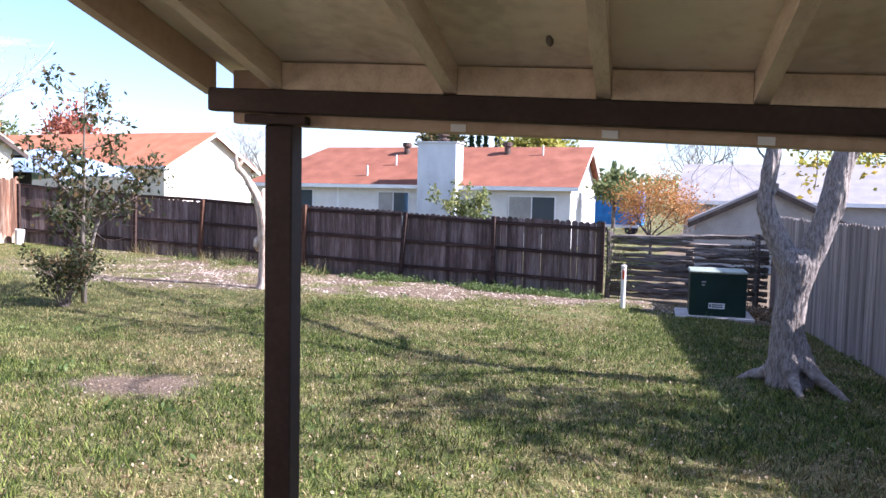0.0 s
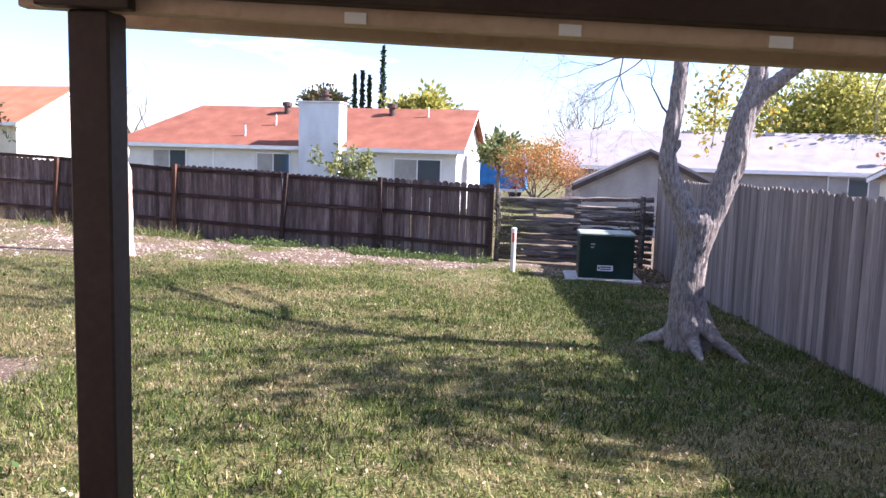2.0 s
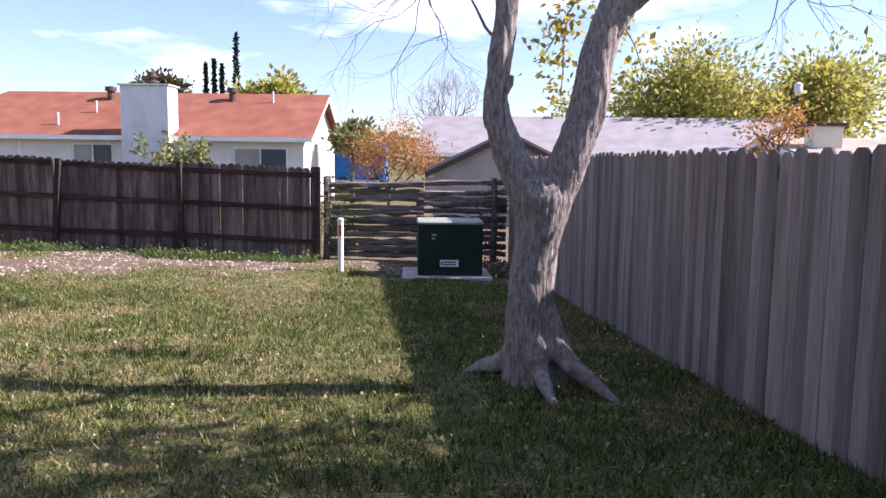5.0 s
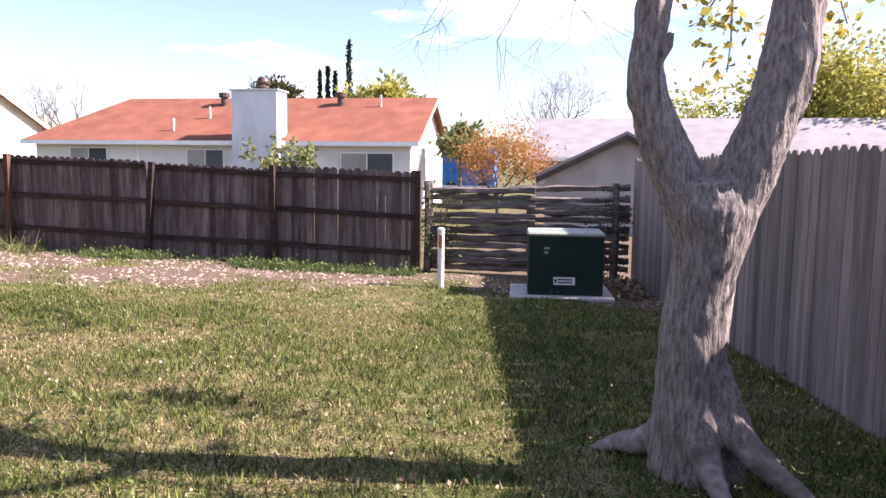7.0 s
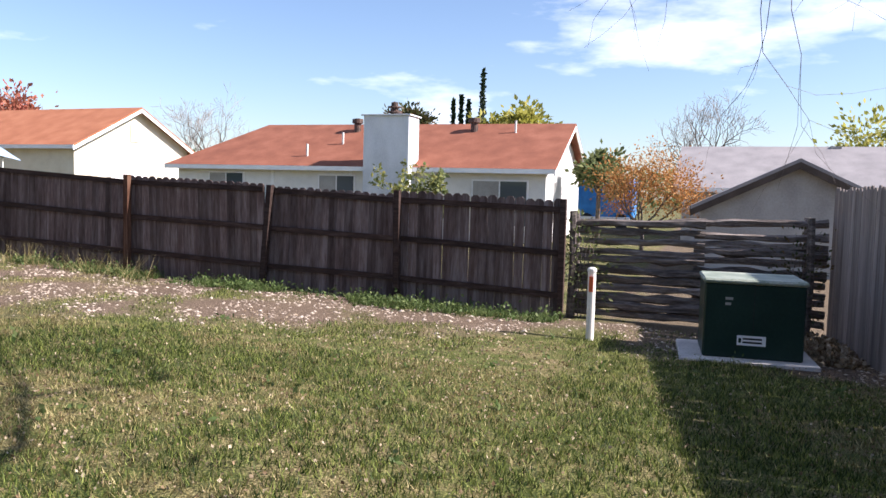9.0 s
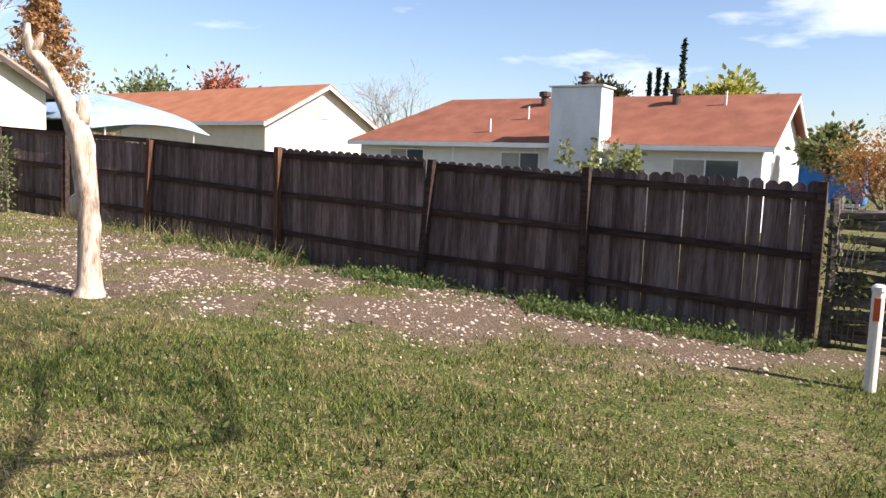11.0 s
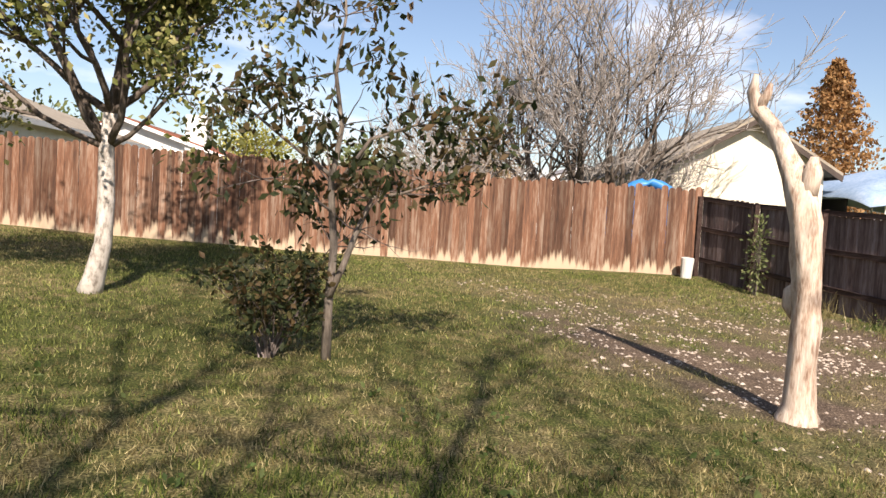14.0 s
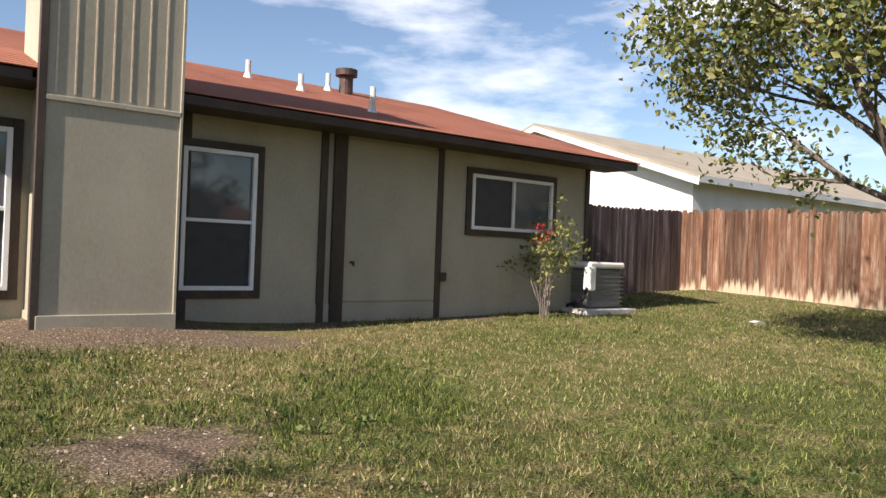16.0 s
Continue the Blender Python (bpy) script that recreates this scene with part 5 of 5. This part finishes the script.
# a low belt of trees closes the horizon
g = np.random.default_rng(44)
ang = g.uniform(0, 2 * math.pi, 26000)
rad = g.uniform(140, 190, 26000)
hill = 5.5 + 2.2 * np.sin(ang * 9) + 1.6 * np.sin(ang * 23 + 1)
c = np.stack([-8 + rad * np.cos(ang), 8 + rad * np.sin(ang), g.uniform(0, 1, 26000) ** 0.7 * hill], 1)
belt = leaves("far_woods", c, 1.0, "far_leaf", label="far belt of dull green trees", seed=45)
tagged(belt, category="woods", kind="stuff")


def cypress(x, y, h, seed):
    t = thing("cypress", (x, y, 0), "thin dark pointed cypress", "tree", "row of cypresses")
    g = np.random.default_rng(seed)
    n = 1500
    z = g.uniform(0.03, 1, n)
    r = (0.6 if h > 14 else 0.4) * np.sin(np.clip(z, 0.05, 1) ** 0.6 * math.pi) ** 0.7 * (1 - z * 0.35)
    a = g.uniform(0, 6.28, n)
    c = np.stack([r * np.cos(a) * g.uniform(0.6, 1, n), r * np.sin(a), z * h], 1)
    leaves("crown", c, 0.24, "cypress", t, "", seed, droop=-2)
    part("trunk", tube(bmesh.new(), [(0, 0, -0.2), (0, 0, h * 0.8)], [0.2, 0.05], 7), "brown_bark", t)


for k, (x, h) in enumerate(((-25.3, 16.4), (-28.9, 12.9), (-27.9, 13.4), (-27.0, 12.8))):
    cypress(x, 90.0, h, k)


def conifer(x, y, h, rad, seed):
    t = thing("conifer", (x, y, 0), "tall rusty-orange conifer beyond the fence", "tree")
    g = np.random.default_rng(seed)
    n = 9000
    z = g.uniform(0.12, 1, n)
    a = g.uniform(0, 6.28, n)
    bough = 0.75 + 0.25 * np.sin(z * 60 + a * 3)
    r = rad * (1.02 - z) ** 0.8 * np.sqrt(g.uniform(0.05, 1, n)) * bough
    leaves("crown", np.stack([r * np.cos(a), r * np.sin(a), z * h], 1), 0.14, "rust_leaf", t, "", seed, droop=0.6)
    part("trunk", tube(bmesh.new(), [(0, 0, -0.2), (0, 0, h * 0.9)], [0.22, 0.04], 8), "brown_bark", t)


conifer(-38.2, 26.0, 9.9, 4.6, 71)
yb = shrub("garden_bush", -11.4, 30.5, 0.35, 2.2, 12, "green_leaf", "garden bush with yellow and green leaves in front of the house", "bush", 0.11, 40)
yb2 = shrub("garden_bush", -10.7, 30.8, 0.3, 2.0, 10, "far_leaf", "green garden bush in front of the house", "bush", 0.14, 41)


def street_lamp():
    t = thing("street_lamp", (18.0, 40.0, 0), "thin black street lamp far off", "street lamp")
    part("pole", tube(bmesh.new(), [(0, 0, 0), (0, 0, 5.6)], [0.07, 0.05], 8), "dark", t)
    part("shade", tube(bmesh.new(), [(0, 0, 5.6), (0, 0, 5.8), (0, 0, 6.2), (0, 0, 6.3)], [0.08, 0.22, 0.2, 0.05], 10), "pipe", t)


street_lamp()
TAN = neighbour(13.0, 27.0, 0, 9.0, 8.0, 2.3, 3.1, "wall_cream", "shingle_tan", "low cream house with a tan roof beyond the grey fence")
part("chimney", boxed(0.6, 1.6, 0.5, 1.7, 2.4, 3.55), "wall_cream", TAN, "cream chimney")
part("chimney_cap", boxed(0.5, 1.5, 3.55, 1.8, 2.5, 3.68), "dark_metal", TAN)


# ---- grass, stones, litter ----
def scatter(n, x0, x1, y0, y1, keep, seed):
    g = np.random.default_rng(seed)
    p = np.stack([g.uniform(x0, x1, n), g.uniform(y0, y1, n)], 1)
    b = np.array([keep(x, y) for x, y in p])
    p = p[g.uniform(size=n) < b]
    z = np.array([height(x, y) for x, y in p])
    return np.column_stack([p, z])


def blades(name, base, tall, wide, material, label, seed, per=4, spread=0.035):
    g = np.random.default_rng(seed)
    c = np.repeat(base, per, 0)
    n = len(c)
    c[:, :2] += g.normal(size=(n, 2)) * spread
    a = g.uniform(0, 6.28, n)
    s = np.stack([np.cos(a), np.sin(a), np.zeros(n)], 1) * (wide * g.uniform(0.6, 1.3, n))[:, None]
    lean = g.normal(size=(n, 3)) * 0.55
    lean[:, 2] = 1
    h = (tall * g.uniform(0.35, 1.2, n))[:, None]
    tip = c + lean * h
    c[:, 2] -= 0.01
    v = np.stack([c - s, c + s, tip], 1).reshape(-1, 3)
    f = np.arange(n * 3).reshape(-1, 3)
    return tagged(from_arrays(name, v, f, material, label=label), category="grass", kind="stuff")


M["grass"] = leaf_mat("grass_blades", (0.02, 0.036, 0.008), (0.088, 0.118, 0.024), (0.39, 0.41, 0.13), 0.3)
# darker copy of the grass: deepens the fence's shade on the near lawn
M["grass_shaded"] = leaf_mat("shade_darkened_grass_blades", (0.012, 0.026, 0.005), (0.045, 0.075, 0.012), (0.27, 0.31, 0.075), 0.25)
M["straw"] = leaf_mat("straw_blades", (0.065, 0.053, 0.02), (0.22, 0.18, 0.07), (0.56, 0.48, 0.24), 0.3)


def lush(x, y):
    return min(max(0.52 - 0.14 * min(max((-6.5 - x) / 3, 0), 1) + 0.5 * min(max((x + 2.5) / 2, 0), 1) - 2.0 * noise.noise(Vector((x * 0.55, y * 0.55, 20))) - 0.8 * noise.noise(Vector((x * 2.2, y * 2.2, 21))), 0.08), 1)


lawn = lambda x, y: (1 - bare(x, y)) * lush(x, y)
dry = lambda x, y: (1 - bare(x, y)) * (1.1 - lush(x, y))
blades("grass", scatter(42000, -8, 2.0, -1.6, 9.5, lawn, 1), 0.056, 0.005, "grass_shaded", "green lawn grass", 2, per=6)
blades("dry_grass", scatter(34000, -8, 2.0, -1.6, 9.5, dry, 3), 0.044, 0.005, "straw", "straw-coloured lawn grass", 4, per=5)
blades("grass", scatter(30000, -18.5, -8, -4, 13.4, lawn, 5), 0.05, 0.006, "grass", "green lawn grass", 6, per=5)
blades("dry_grass", scatter(30000, -18.5, -8, -4, 13.4, dry, 7), 0.04, 0.006, "straw", "straw-coloured lawn grass", 8, per=4)
blades("grass", scatter(14000, -8, 1.5, 9.5, 13.4, lawn, 9), 0.05, 0.006, "grass", "green lawn grass", 10, per=5)
near_fence = lambda x, y: 0.75 * min(max(lush(x, y * 0.3) * 1.3, 0), 1)
blades("fence_weeds", scatter(1500, -14, -2.7, 12.9, 13.5, near_fence, 11), 0.12, 0.008, "weed", "fresh weeds along the foot of the fence", 12, per=14, spread=0.05)
blades("fence_weeds", scatter(80, -15.5, -9.5, 12.6, 13.3, lambda x, y: 0.8, 13), 0.4, 0.004, "straw", "tall dry grass along the fence", 14, per=9, spread=0.06)
w = scatter(900, -14, -2.7, 12.7, 13.5, near_fence, 15)
tagged(leaves("fence_weeds", around(w + (0, 0, 0.07), 7, 0.06, 16), 0.035, "weed", label="leafy weeds along the foot of the fence", seed=17), category="weeds", kind="stuff")
lit = scatter(34000, -6.5, 1.8, -1.4, 11.5, lambda x, y: 0.6 * (1 - 0.5 * bare(x, y)) * (0.35 + 0.9 * (1 - lush(x, y))), 18) + (0, 0, 0.018)
tagged(leaves("leaf_litter", lit, 0.02, "litter", label="fallen tan leaves lying on the lawn", seed=19, long=1.3), category="fallen leaves", kind="stuff")

wd = scatter(420, -9, 1.5, -1.0, 12.0, lambda x, y: 0.3 * (1 - bare(x, y)), 51)
tagged(leaves("lawn_weeds", around(wd + (0, 0, 0.03), 9, 0.035, 52), 0.034, "weed", label="small broad-leaved weeds in the lawn", seed=53), category="weeds", kind="stuff")
pl = scatter(1500, 0.45, 1.0, 11.8, 13.8, lambda x, y: 1.0, 54) + (0, 0, 0.02)
tagged(leaves("leaf_pile", around(pl, 2, 0.03, 55), 0.045, "litter", label="dead leaves heaped in the fence corner", seed=56), category="fallen leaves", kind="stuff")
sc = thing("scrap", (-14.85, -0.38, height(-14.85, -0.38)), "small pale scrap lying on the lawn", "scrap")
part("piece", prism(bmesh.new(), [(-0.14, 0), (0.12, 0.0), (0.16, 0.03), (0.02, 0.05), (-0.1, 0.04)], -0.05, 0.06), "marker", sc)


def stones(name, base, size, label, seed):
    g = np.random.default_rng(seed)
    n = len(base)
    o = np.array([(1, 0, 0), (-1, 0, 0), (0, 1, 0), (0, -1, 0), (0, 0, 1), (0, 0, -1)], float)
    q = o[None] * (size * g.uniform(0.4, 1.5, (n, 1, 1))) * g.uniform(0.6, 1.25, (n, 6, 1)) * np.array([1, 1, 0.5])
    a = g.uniform(0, 6.28, n)
    ca, sa = np.cos(a)[:, None], np.sin(a)[:, None]
    q = np.stack([q[..., 0] * ca - q[..., 1] * sa, q[..., 0] * sa + q[..., 1] * ca, q[..., 2]], -1)
    v = (q + base[:, None]).reshape(-1, 3)
    f = np.array([(0, 2, 4), (2, 1, 4), (1, 3, 4), (3, 0, 4), (2, 0, 5), (1, 2, 5), (3, 1, 5), (0, 3, 5)])
    i = (np.arange(n)[:, None, None] * 6 + f[None]).reshape(-1, 3)
    return tagged(from_arrays(name, v, i, "rock", label=label), category="stones", kind="stuff")


stones("stones", scatter(26000, -16.5, 1.2, 6.5, 13.6, lambda x, y: 0.75 * bare(x, y) * max(0.08, 0.45 + 1.3 * noise.noise(Vector((x * 1.3, y * 1.3, 3)))), 21), 0.022, "pale broken stones scattered over bare soil", 22)
stones("stones", scatter(9000, -9.5, -2.6, -2.5, 2.4, lambda x, y: 0.35 * bare(x, y), 23), 0.009, "small pale stones in the bare patches", 24)
stones("stones", scatter(500, -14, -2, 8, 13, lambda x, y: 0.9 * bare(x, y), 25), 0.036, "larger pale stones on the bare soil", 26)


# ---- pickets, last ----
MESHES = {}
rnd = random.Random(77)
for p, ln, slope, tall, wood, lean, pitch, width, tops, missing, gap, rz in PICKETS:
    count = max(1, round(ln / pitch))
    step = ln / count
    for k in range(count):
        key = (wood, rnd.randrange(3))
        if key not in MESHES:
            MESHES[key] = picket_mesh("picket", width, 1.8, wood)
        q = new("picket", MESHES[key])
        q.parent = p
        x = (k + 0.5) * step
        tall_k = (tall if not isinstance(tall, tuple) else tall[0] - (k + 0.5) * step * tall[1]) + rnd.uniform(-tops, tops)
        m = pose(x, 0.004 * rnd.uniform(-1, 1), x * slope - 0.03, 0, 0.9 * rnd.uniform(-1, 1) * gap * 12, 0)
        sx = 1 + rnd.uniform(-gap, gap * 0.3)
        q.matrix_basis = m @ Matrix.Diagonal((sx * step / pitch, 1, tall_k / 1.8, 1))
        if lean:
            q.rotation_mode = "XYZ"
            q.rotation_euler.x = -math.atan(lean)
